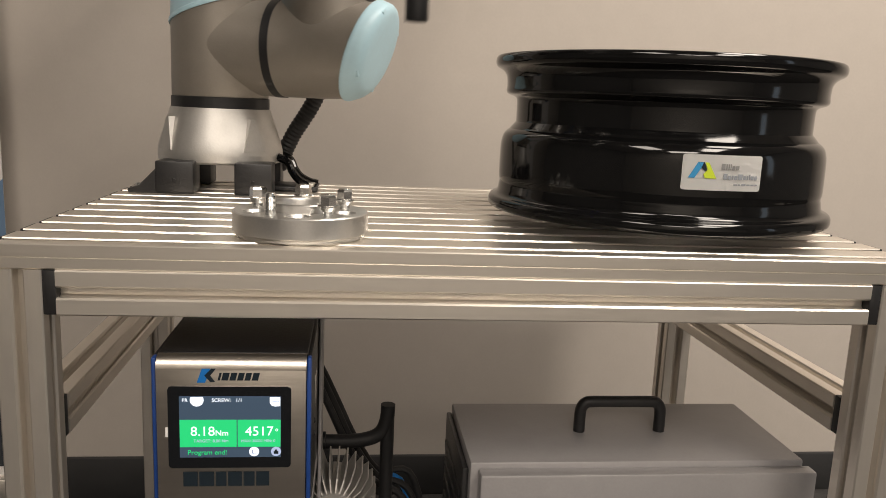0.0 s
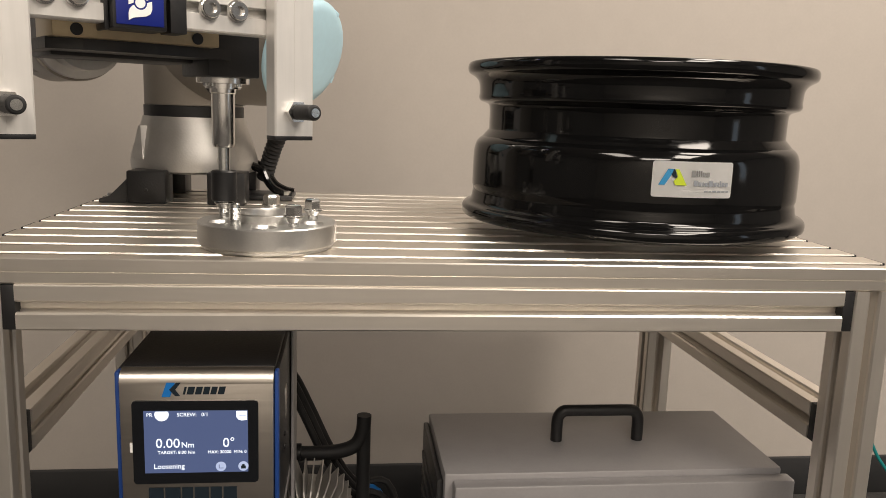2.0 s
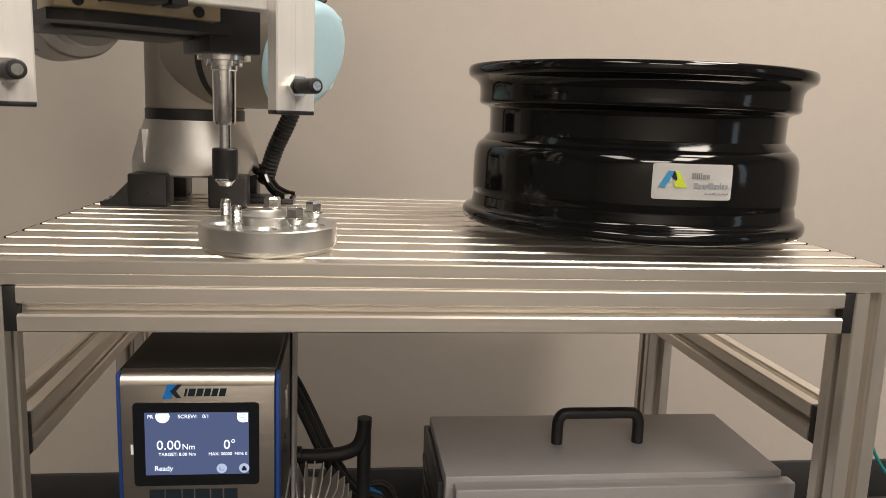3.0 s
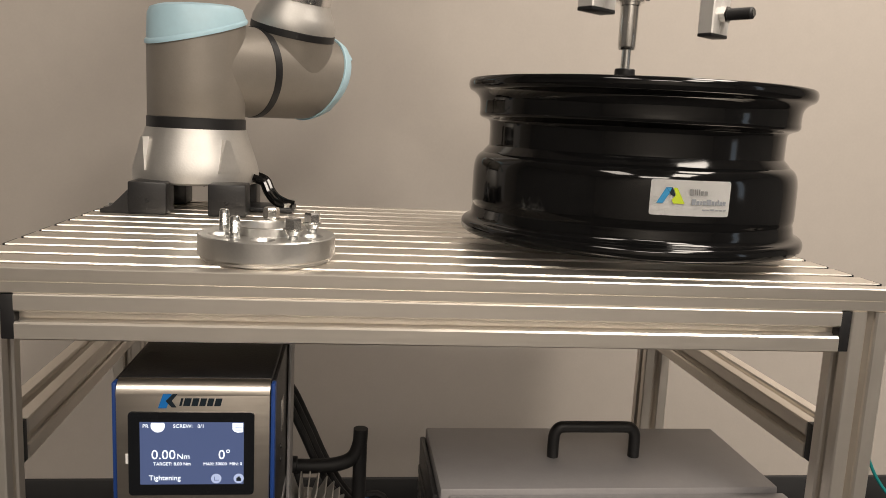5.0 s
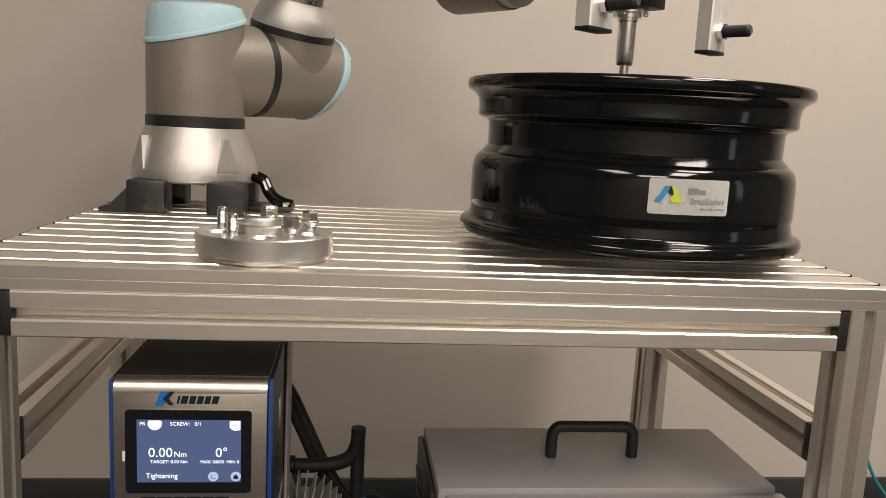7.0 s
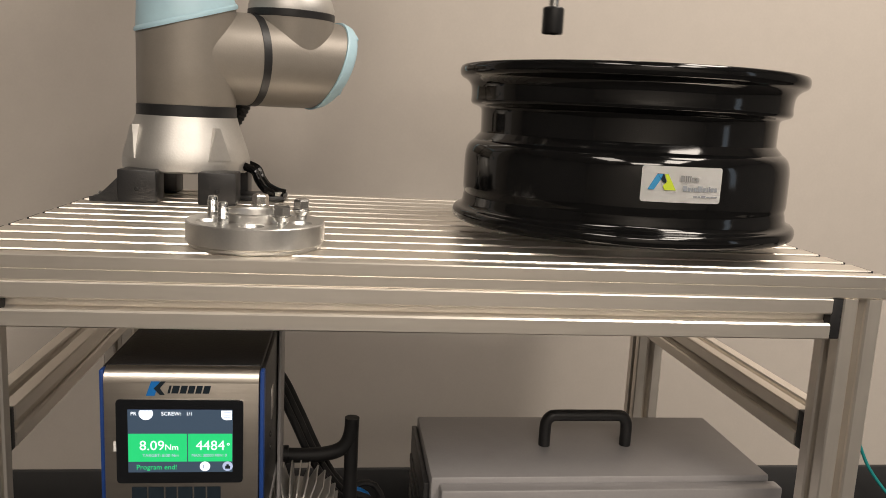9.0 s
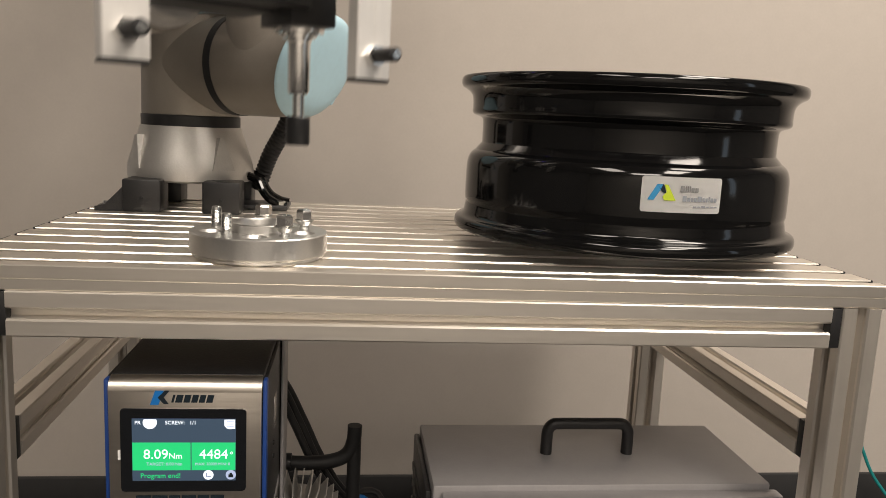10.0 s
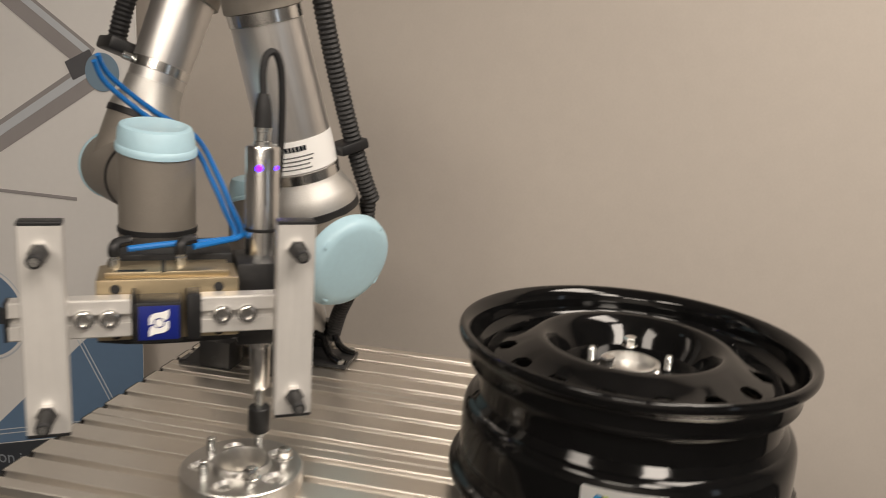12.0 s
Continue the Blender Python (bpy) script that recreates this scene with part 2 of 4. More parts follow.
# ---- the room ----
T = 0.783
for nm, a in (("wall_north", (-3.6, 4.0, 1.84, 1.96, 0, 2.7)), ("wall_south", (-3.6, 4.0, -3.52, -3.4, 0, 2.7)),
              ("wall_west", (-3.72, -3.6, -3.4, 1.84, 0, 2.7)), ("wall_east", (4.0, 4.12, -3.4, 1.84, 0, 2.7))):
    # the walls out of view are toned to steer bounced light
    paint, told = {"wall_north": (WALL, "beige painted office wall"), "wall_south": (WALLBOUNCE, "unseen closing wall, made pale to bounce light forward")}.get(nm, (WALLDIM, "unseen closing wall, greyed to cut bounced light"))
    tagged(part(nm, boxed(*a), paint, smooth=0), told, "wall", kind="structure")
tagged(part("floor", boxed(-3.72, 4.12, -3.52, 1.96, -0.1, 0), CARPET, smooth=0), "dark carpeted floor", "floor", kind="structure")
bm = boxed(-3.72, 4.12, -3.52, 1.96, 2.72, 2.8)
for ix in range(12):
    for iy in range(8):
        box(bm, -3.6 + ix * 0.62, -3.6 + ix * 0.62 + 0.608, -3.2 + iy * 0.62, -3.2 + iy * 0.62 + 0.608, 2.705, 2.7185)
tagged(part("ceiling", bm, CEIL, smooth=0), "white suspended tile ceiling", "ceiling", kind="structure")
win = tagged(empty("window_1", pose(3.985, -1.3, 1.5)), "window with a white frame", "window", kind="structure")
for y0, y1, z0, z1 in ((-0.26, 0.26, -0.86, -0.805), (-0.26, 0.26, 0.805, 0.86), (-0.26, -0.205, -0.805, 0.805), (0.205, 0.26, -0.805, 0.805)):
    part("window_frame", boxed(-0.03, 0.0145, y0, y1, z0, z1, 0.003), WHITE, win)
tagged(part("baseboard", boxed(-3.6, 4.0, 1.828, 1.8395, 0, 0.100, 0.003), BASEB), "black vinyl baseboard", "baseboard", kind="structure")

# ---- the workbench ----
X0, X1, Y0, Y1 = -0.491, 0.4685, 0.849, 1.457
PW = 0.045
bench = tagged(empty("workbench", pose(0, 0, 0)), "silver aluminium profile workbench with slotted top", "workbench")
L = X1 - X0


def plank_outline(w, h, slots):
    """A wide flat board, slotted along its top, with a fine groove in both long edges."""
    pts = [(-w / 2 + 0.0015, -h / 2), (w / 2 - 0.0015, -h / 2), (w / 2, -h / 2 + 0.0015)]
    pts += [(w / 2, -0.0012), (w / 2 - 0.0016, -0.0010), (w / 2 - 0.0016, 0.0004), (w / 2, 0.0006), (w / 2, h / 2 - 0.0012), (w / 2 - 0.0012, h / 2)]
    for c in slots[::-1]:
        for t, d in ((0.0076, 0), (0.0068, 0.0015), (0.0115, 0.0015), (0.0110, 0.0062), (0.0060, 0.0135), (-0.0060, 0.0135), (-0.0110, 0.0062), (-0.0115, 0.0015), (-0.0068, 0.0015), (-0.0076, 0)):
            pts.append((c + t, h / 2 - d))
    pts += [(-w / 2 + 0.0012, h / 2), (-w / 2, h / 2 - 0.0012), (-w / 2, 0.0006), (-w / 2 + 0.0016, 0.0004), (-w / 2 + 0.0016, -0.0010), (-w / 2, -0.0012), (-w / 2, -h / 2 + 0.0015)]
    return pts


PLANK_W, PLANK_H = 0.2015, 0.0252
lay_x = Matrix(((0, 0, 1, 0), (1, 0, 0, 0), (0, 1, 0, 0), (0, 0, 0, 1)))
plank_bm = spin(prism(plank_outline(PLANK_W, PLANK_H, (-0.0757, -0.0257, 0.0243, 0.0743)), -L / 2, L / 2), lay_x)
plank0 = part("plank", plank_bm, ALUP, bench, "", pose((X0 + X1) / 2, Y0 + PLANK_W / 2, T - PLANK_H / 2))
cap_bm = bmesh.new()
for k in range(5):
    a = (-PLANK_W / 2 + 0.0004) if k == 0 else -0.1257 + 0.05 * k + 0.0070
    b = (PLANK_W / 2 - 0.0004) if k == 4 else -0.0757 + 0.05 * k - 0.0070
    box(cap_bm, -0.0025, 0.0, a, b, -PLANK_H / 2 + 0.0002, PLANK_H / 2 - 0.0003)
    if k < 4:
        box(cap_bm, -0.0025, 0.0, b, b + 0.0140, -PLANK_H / 2 + 0.0002, PLANK_H / 2 - 0.0038)
cap0 = part("end_cap", cap_bm, BLACKP, plank0, "black plastic end cap", pose(-L / 2, 0, 0), 0)
again(cap0, pose(L / 2 + 0.0025, 0, 0), plank0)
for i in (1, 2):
    p = again(plank0, pose((X0 + X1) / 2, Y0 + PLANK_W / 2 + 0.2033 * i, T - PLANK_H / 2), bench)
    again(cap0, pose(-L / 2, 0, 0), p)
    again(cap0, pose(L / 2 + 0.0025, 0, 0), p)
SQ = slot_outline(PW, PW, (PW / 2,), (PW / 2,), (PW / 2,), (PW / 2,), mouth=0.010, lip=0.0055, room=0.019, deep=0.014, flare=0.0020)
ZR = T - 0.0255
post0 = part("post", prism(SQ, 0.02, ZR), ALUV, bench, "", pose(X0 + PW / 2 + 0.002, Y0 + PW / 2, 0))
for x, y in ((X1 - PW / 2 - 0.004, Y0 + PW / 2), (X0 + PW / 2 - 0.006, Y1 - 0.03 - PW / 2), (X1 - PW / 2 - 0.012, Y1 - 0.03 - PW / 2)):
    again(post0, pose(x, y, 0), bench)
XL, XR = X0 + PW + 0.002, X1 - PW - 0.004
foot0 = part("foot", rod(0.02, 0.0, 0.02, 24), RUBBER, bench, "black rubber foot", pose(X0 + PW / 2 + 0.002, Y0 + PW / 2, 0))
for x, y in ((X1 - PW / 2 - 0.004, Y0 + PW / 2), (X0 + PW / 2 - 0.006, Y1 - 0.03 - PW / 2), (X1 - PW / 2 - 0.012, Y1 - 0.03 - PW / 2)):
    again(foot0, pose(x, y, 0), bench)
lay_y = Matrix(((1, 0, 0, 0), (0, 0, -1, 0), (0, 1, 0, 0), (0, 0, 0, 1)))
CON = 0.0125
rail = part("rail", spin(prism(SQ, XL + CON, XR - CON), lay_x), ALU, bench, "", pose(0, Y0 + PW / 2, ZR - PW / 2))
again(rail, pose(-0.008, Y1 - 0.03 - PW / 2, ZR - PW / 2), bench)
con0 = part("connector", boxed(0, CON, 0.0015, PW - 0.0015, ZR - PW + 0.0005, ZR - 0.0005, 0.001), BLACKP, bench, "black plastic corner connector", pose(XL, Y0, 0))
for x, y in ((XR - CON, Y0), (XL - 0.008, Y1 - 0.03 - PW), (XR - CON - 0.008, Y1 - 0.03 - PW)):
    again(con0, pose(x, y, 0), bench)
ya, yb = Y0 + PW + CON, Y1 - 0.03 - PW - CON


def side_place(x, z):
    """The side rails run back from the front legs, slightly askew."""
    return pose(x, ya, z, 0, 0, math.degrees(math.atan2(0.0075, yb - ya))) @ pose(0, -ya, 0)


side = part("side_rail", spin(prism(SQ, -yb, -ya), lay_y), ALUS, bench, "", side_place(X0 + PW / 2 + 0.002, ZR - PW / 2))
con1 = part("connector", boxed(-PW / 2 + 0.0015, PW / 2 - 0.0015, 0, CON, -PW / 2, PW / 2, 0.001), BLACKP, bench, "black plastic corner connector", pose(X0 + PW / 2 + 0.002, Y0 + PW, ZR - PW / 2))
for x in (X0 + PW / 2 + 0.002, X1 - PW / 2 - 0.004):
    for z in (ZR - PW / 2, 0.589):
        if not (x < 0 and z > 0.6):
            again(side, side_place(x, z), bench)
            again(con1, pose(x, Y0 + PW, z), bench)
        again(con1, pose(x - 0.0075, yb, z), bench)

# ---- wheel adapter on the bench ----
SC = Vector((-0.2055, 0.9335, T))
ST = 0.0275
PCD = 0.0492
LUG = [19, 91, 163, 235, 307]


def bore(ob, cut):
    """Cut the shapes of a bmesh out of a mesh object for good."""
    me = bpy.data.meshes.new("cut")
    cut.to_mesh(me)
    cut.free()
    tmp = new("cut", me)
    tmp.matrix_world = ob.parent.matrix_basis
    mod = ob.modifiers.new("bore", "BOOLEAN")
    mod.object, mod.operation, mod.solver = tmp, "DIFFERENCE", "EXACT"
    bpy.context.view_layer.update()
    done = bpy.data.meshes.new_from_object(ob.evaluated_get(bpy.context.evaluated_depsgraph_get()))
    ob.modifiers.clear()
    ob.data = done
    bpy.data.objects.remove(tmp)


def adapter(name, centre, label):
    """A round wheel spacer with a hub ring, counterbored holes and studs."""
    ob = tagged(empty(name, pose(*centre)), label, "wheel spacer")
    bm = lathe([(0.0305, 0.0), (0.067, 0.0), (0.069, 0.002), (0.069, 0.004), (0.0722, 0.0065), (0.0722, ST - 0.0012), (0.071, ST), (0.0345, ST), (0.0345, ST + 0.008), (0.0335, ST + 0.009), (0.0305, ST + 0.009), (0.0295, ST + 0.006), (0.0295, 0.001), (0.0305, 0.0)], 96)
    bmesh.ops.remove_doubles(bm, verts=bm.verts, dist=1e-6)
    plate = part("plate", bm, SPACER, ob)
    cut = bmesh.new()
    for a in LUG:
        b = radians(a + 36)
        lathe([(0, -0.014), (0.0086, -0.014), (0.0088, -0.006), (0.0104, -0.005), (0.0124, -0.0008), (0.0132, 0.001), (0.0132, 0.02), (0, 0.02)], 32, bm=cut, shift=(PCD * math.cos(b), PCD * math.sin(b), ST))
    bmesh.ops.remove_doubles(cut, verts=cut.verts, dist=1e-6)
    bmesh.ops.recalc_face_normals(cut, faces=cut.faces)
    bore(plate, cut)
    st0 = None
    for a in LUG:
        b = radians(a)
        m = pose(PCD * math.cos(b), PCD * math.sin(b), ST)
        if st0 is None:
            prof = [(0.0055, -0.004), (0.0055, 0.006)]
            for k in range(10):
                prof += [(0.0055, 0.006 + k * 0.0013), (0.0052, 0.00665 + k * 0.0013)]
            prof += [(0.0051, 0.0195), (0.0049, 0.0215), (0.0040, 0.0225), (0, 0.0225)]
            st0 = part("stud", lathe(prof, 20), ZINC, ob, "threaded zinc stud", m)
        else:
            again(st0, m, ob)
    return ob


adapter("wheel_spacer", SC, "round machined aluminium wheel spacer with threaded studs on the bench")


def lug_nut(m, label):
    ob = tagged(part("lug_nut", bmesh.new(), CHROME), label, "lug nut", "lug nuts")
    bm = bmesh.new()
    lathe([(0.0050, 0.0), (0.0062, 0.0), (0.0090, 0.0042), (0.0104, 0.0050), (0.0104, 0.0062), (0.0086, 0.0068)], 24, bm=bm)
    lathe([(0.0080, 0.0058), (0.0092, 0.0064), (0.0092, 0.0150), (0.0082, 0.0172), (0.0060, 0.0178), (0.0, 0.0180)], 6, bm=bm)
    me = bpy.data.meshes.new("lug_nut")
    bmesh.ops.bevel(bm, geom=[e for e in bm.edges if len(e.link_faces) == 2 and e.calc_face_angle(0) > 0.8 and abs(e.verts[0].co.z - e.verts[1].co.z) > 0.006], offset=0.0006, segments=1, affect="EDGES")
    bmesh.ops.recalc_face_normals(bm, faces=bm.faces)
    bm.to_mesh(me)
    bm.free()
    me.materials.append(CHROME)
    ob.data = me
    ob.matrix_basis = m
    return ob


def lug_at(centre, angle, seat, turn=0):
    return pose(centre[0] + PCD * math.cos(radians(angle)), centre[1] + PCD * math.sin(radians(angle)), seat, 0, 0, turn)


SEAT = T + ST + 0.0045
nut_a = lug_nut(lug_at(SC, LUG[2], SEAT), "chrome hexagonal lug nut carried to the wheel")
nut_b = lug_nut(lug_at(SC, LUG[1], SEAT, 12), "chrome hexagonal lug nut under the driver socket")
lug_nut(lug_at(SC, LUG[0], SEAT, 25), "chrome hexagonal lug nut on the spacer")
lug_nut(lug_at(SC, LUG[4], SEAT, 40), "chrome hexagonal lug nut on the spacer")

# ---- the wheel ----
WC = Vector((0.2383, 1.0719, 0))
WR = 0.2121
WZ, ZS = 0.8020, 0.998
wheel = tagged(empty("steel_wheel", pose(WC.x, WC.y, WZ)), "glossy black steel car wheel lying flat on the bench", "car wheel")
out = [(0.975, 0.1915), (0.990, 0.1912), (0.999, 0.1885), (1.002, 0.1845), (0.999, 0.1805), (0.990, 0.1775), (0.965, 0.1750), (0.945, 0.1715), (0.932, 0.1670), (0.928, 0.1610), (0.927, 0.1520), (0.930, 0.1490), (0.927, 0.1460), (0.915, 0.1435), (0.890, 0.1420), (0.868, 0.1400), (0.862, 0.1360), (0.861, 0.1210), (0.861, 0.1090), (0.866, 0.1050), (0.885, 0.1015), (0.910, 0.0985), (0.928, 0.0945), (0.937, 0.0905), (0.944, 0.0850), (0.948, 0.0770), (0.949, 0.0560), (0.949, 0.0385), (0.944, 0.0355), (0.942, 0.0320), (0.946, 0.0290), (0.950, 0.0230), (0.957, 0.0190), (0.975, 0.0165), (0.995, 0.0150), (1.006, 0.0115), (1.008, 0.0065), (1.002, 0.0020), (0.988, 0.0005)]
inn = [(0.975, 0.0005), (0.955, 0.012), (0.93, 0.028), (0.925, 0.05), (0.928, 0.088), (0.90, 0.10), (0.85, 0.112), (0.838, 0.12), (0.838, 0.142), (0.855, 0.152), (0.90, 0.158), (0.908, 0.168), (0.918, 0.182), (0.94, 0.1875), (0.958, 0.1905), (0.975, 0.1915)]


def rounded(pts, k=2):
    """Soften an outline by cutting its corners."""
    for _ in range(k):
        q = [pts[0]]
        for a, b in zip(pts, pts[1:]):
            q += [(a[0] * 0.75 + b[0] * 0.25, a[1] * 0.75 + b[1] * 0.25), (a[0] * 0.25 + b[0] * 0.75, a[1] * 0.25 + b[1] * 0.75)]
        pts = q + [pts[-1]]
    return pts


ring = [(r * WR, z * ZS) for r, z in rounded(out, 1) + rounded(inn, 1)[1:]]
ring.append(ring[0])
part("rim_barrel", lathe(ring, 160), RIMB, wheel, "", smooth=50)
HZ = 0.1445
NH, SEGD = 16, 128
disc = [(0.840, 0.130), (0.838, 0.149), (0.820, 0.1565), (0.790, 0.1600), (0.755, 0.1630), (0.715, 0.1655), (0.675, 0.1680), (0.62, 0.1735), (0.56, 0.1800), (0.525, 0.1820), (0.495, 0.1800), (0.460, 0.1700), (0.430, 0.1570), (0.40, HZ + 0.001), (0.36, HZ), (0.172, HZ), (0.170, HZ - 0.003), (0.170, HZ - 0.010)]
dd = [(r * WR, z * ZS) for r, z in disc]
bm = lathe(dd, SEGD, skip=lambda k, i: k in (4, 5) and i % 8 in (3, 4))
bm.verts.ensure_lookup_table()
for n in range(NH):
    a0 = 2 * math.pi * (n * 8 + 4) / SEGD
    for v in bm.verts:
        r, a = math.hypot(v.co.x, v.co.y), math.atan2(v.co.y, v.co.x)
        d = (a - a0 + math.pi) % (2 * math.pi) - math.pi
        if abs(d) < 2 * math.pi / SEGD * 1.1 and 0.66 * WR < r < 0.77 * WR:
            x, y = d * 0.715 * WR, r - 0.715 * WR
            if abs(x) < 1e-5 and abs(y) < 1e-5:
                continue
            s = 0.0122 / math.hypot(x, y)
            r2, a2 = 0.715 * WR + y * s * 1.0, a0 + x * s * 1.15 / (0.715 * WR)
            v.co.x, v.co.y = r2 * math.cos(a2), r2 * math.sin(a2)
bmesh.ops.delete(bm, geom=[v for v in bm.verts if not v.link_faces], context="VERTS")
bmesh.ops.solidify(bm, geom=list(bm.faces), thickness=0.0035)
part("wheel_disc", bm, RIMB, wheel, "black pressed steel disc with round vent holes", smooth=40)
# printed sticker on the rim
RS = 0.9515 * WR
BEAR = math.atan2(0.875 - WC.y, 0.2355 - WC.x)
stick = tagged(empty("sticker", pose(WC.x, WC.y, 0)), "white printed sticker on the black rim", "sticker")


def curved(bm, radius, lift):
    """Bend a flat x-y shape round an upright cylinder."""
    for v in bm.verts:
        a = BEAR + v.co.x / radius
        r = radius + lift + v.co.z
        v.co = Vector((r * math.cos(a), r * math.sin(a), v.co.y))
    return bm


def rounded_sheet(w, h, c, n=14):
    bm = bmesh.new()
    xs = sorted([-w / 2 + w * i / n for i in range(n + 1)] + [s * (w / 2 - c * k) for s in (-1, 1) for k in (0.04, 0.12, 0.25, 0.4, 0.6, 0.8)])
    cols = []
    for x in xs:
        d = max(0.0, abs(x) - (w / 2 - c))
        cut = c - math.sqrt(max(0.0, c * c - d * d))
        cols.append([bm.verts.new((x, -h / 2 + cut, 0)), bm.verts.new((x, h / 2 - cut, 0))])
    for a, b in zip(cols, cols[1:]):
        bm.faces.new((a[0], b[0], b[1], a[1]))
    bmesh.ops.solidify(bm, geom=list(bm.faces), thickness=-0.0004)
    return bm


SZ = 0.8705
part("paper", spin(curved(rounded_sheet(0.0875, 0.0375, 0.0028, 40), RS, 0.0006), pose(0, 0, SZ)), WHITE, stick, smooth=0)


def on_sticker(name, pts, material):
    bm = prism(pts, 0, 0.0002)
    part(name, spin(curved(bm, RS, 0.0013), pose(0, 0, SZ)), material, stick, smooth=0)


on_sticker("mark", [(-0.037, -0.006), (-0.028, 0.0105), (-0.022, 0.0105), (-0.0245, 0.004), (-0.0305, -0.006)], BLUET)
on_sticker("mark", [(-0.028, 0.0108), (-0.021, 0.0108), (-0.0175, 0.0005), (-0.0225, 0.003)], DARKT)
on_sticker("mark", [(-0.0205, 0.0105), (-0.0165, 0.0105), (-0.0075, -0.006), (-0.0195, -0.006), (-0.0215, -0.002), (-0.0175, 0.003)], LIME)
for row, (x, y, h, ws) in enumerate(((-0.003, 0.0035, 0.0062, (0.0042, 0.0014, 0.0014, 0.0012, 0.0032, 0.0036)), (0.0, -0.0065, 0.0058, (0.0042, 0.0032, 0.002, 0.0034, 0.005, 0.003, 0.002, 0.0012, 0.0034, 0.003)), (0.012, -0.0125, 0.0018, (0.004, 0.003, 0.005, 0.004, 0.004, 0.003)))):
    for w in ws:
        on_sticker("wordmark_bar", [(x, y), (x + w, y), (x + w, y + h * (0.72 if w < 0.0041 and w > 0.0019 else 1)), (x, y + h * (0.72 if w < 0.0041 and w > 0.0019 else 1))], GREYT if row == 0 else BAN_T)
        x += w + 0.0009
# the hub adapter that carries the wheel
HUBZ = WZ + HZ * ZS
WL = [18, 90, 162, 234, 306]
hub = tagged(empty("hub_adapter", pose(WC.x, WC.y, T)), "aluminium hub adapter with studs inside the wheel", "wheel spacer")
part("plate", lathe([(0, 0), (0.075, 0), (0.075, HUBZ - T - 0.006), (0.036, HUBZ - T - 0.0045), (0.036, HUBZ - T + 0.010), (0.034, HUBZ - T + 0.011), (0.030, HUBZ - T + 0.011), (0.0295, HUBZ - T + 0.0), (0, HUBZ - T + 0.0)], 64), SPACER, hub)
st = None
for a in WL:
    m = pose(PCD * math.cos(radians(a)), PCD * math.sin(radians(a)), HUBZ - T - 0.011)
    if st is None:
        prof = [(0.0055, -0.004), (0.0055, 0.006)] + [p for k in range(16) for p in ((0.0055, 0.006 + k * 0.0013), (0.0050, 0.00665 + k * 0.0013))] + [(0.0040, 0.0285), (0, 0.0285)]
        st = part("stud", lathe(prof, 20), ZINC, hub, "threaded zinc stud", m)
    else:
        again(st, m, hub)
lug_nut(lug_at(WC, 234, HUBZ + 0.0090, 18), "chrome lug nut tightened inside the black wheel")

# ---- the robot arm ----
K = 0.976
BASE = Vector((-0.3614, 1.375, T + 0.0415))
D1, OFF2, A2, OFF3, A3, D4, D5, D6 = 0.1807, 0.176, 0.4784, 0.039, 0.36, 0.17415, 0.11985, 0.11655
robot = tagged(empty("robot_arm", pose(*BASE)), "grey six-axis robot arm with pale blue joint caps", "robot arm")
robot.scale = (K, K, K)


def slant(bm, axis, along, k, start):
    """Tilt the far end of a turned shape: points past start move along the axis by k times another coordinate."""
    for v in bm.verts:
        if v.co[axis] > start:
            v.co[axis] += k * v.co[along]
    return bm


# fixed base
base = part("base", lathe([(0, 0), (0.095, 0), (0.098, 0.003), (0.0985, 0.012), (0.0978, 0.022), (0.094, 0.036), (0.0885, 0.052), (0.083, 0.068), (0.0795, 0.079), (0.078, 0.085), (0, 0.085)], 96), SATIN, robot, "satin cast aluminium base")
for a in (-140, -50, 40, 130):
    bm = bmesh.new()
    pts = [(-0.019, 0.020), (0.019, 0.020), (0.0035, 0.070), (-0.0035, 0.070)]
    lo = [bm.verts.new((0.0985 - (z - 0.020) * 0.11, x, z)) for x, z in pts]
    hi = [bm.verts.new((0.06, x, z)) for x, z in pts]
    bm.faces.new(lo)
    bm.faces.new(hi[::-1])
    for i in range(4):
        bm.faces.new((lo[i], lo[(i + 1) % 4], hi[(i + 1) % 4], hi[i]))
    bmesh.ops.recalc_face_normals(bm, faces=bm.faces)
    part("rib", bm, SATIN, base, "", pose(0, 0, 0, 0, 0, a), 0)
# shoulder: turns about the upright axis; local +x is the axis of the upper arm's joint
shoulder = part("shoulder", slant(lathe([(0, 0.102), (0.0745, 0.102), (0.0755, 0.104), (0.0755, 0.16), (0.0755, 0.236), (0, 0.236)], 80), 2, 0, 0.31, 0.22), TAUPE, robot, "taupe painted shoulder housing")
part("joint_ring", rod(0.0768, 0.085, 0.102, 80), BLACKP, shoulder, "black joint ring")
bm = lathe([(0, 0.234), (0.0778, 0.234), (0.0785, 0.237), (0.0778, 0.240), (0.0757, 0.242), (0.0742, 0.262), (0.0705, 0.271), (0.060, 0.275), (0, 0.276)], 80)
for v in bm.verts:
    v.co.z += v.co.x * (0.31 if v.co.z < 0.25 else 0.05)
part("cap", bm, CYAN, shoulder, "pale blue plastic cap")
bm = lathe([(0.0, 0.0), (0.074, 0.0), (0.074, 0.06), (0.0745, 0.099), (0, 0.099)], 64, "x", shift=(0, 0, D1))
part("side_housing", bm, TAUPE, shoulder, "taupe painted side housing")
part("joint_ring", lathe([(0, 0.099), (0.0755, 0.099), (0.0755, 0.112), (0, 0.112)], 64, "x", shift=(0, 0, D1)), BLACKP, shoulder, "black joint ring")
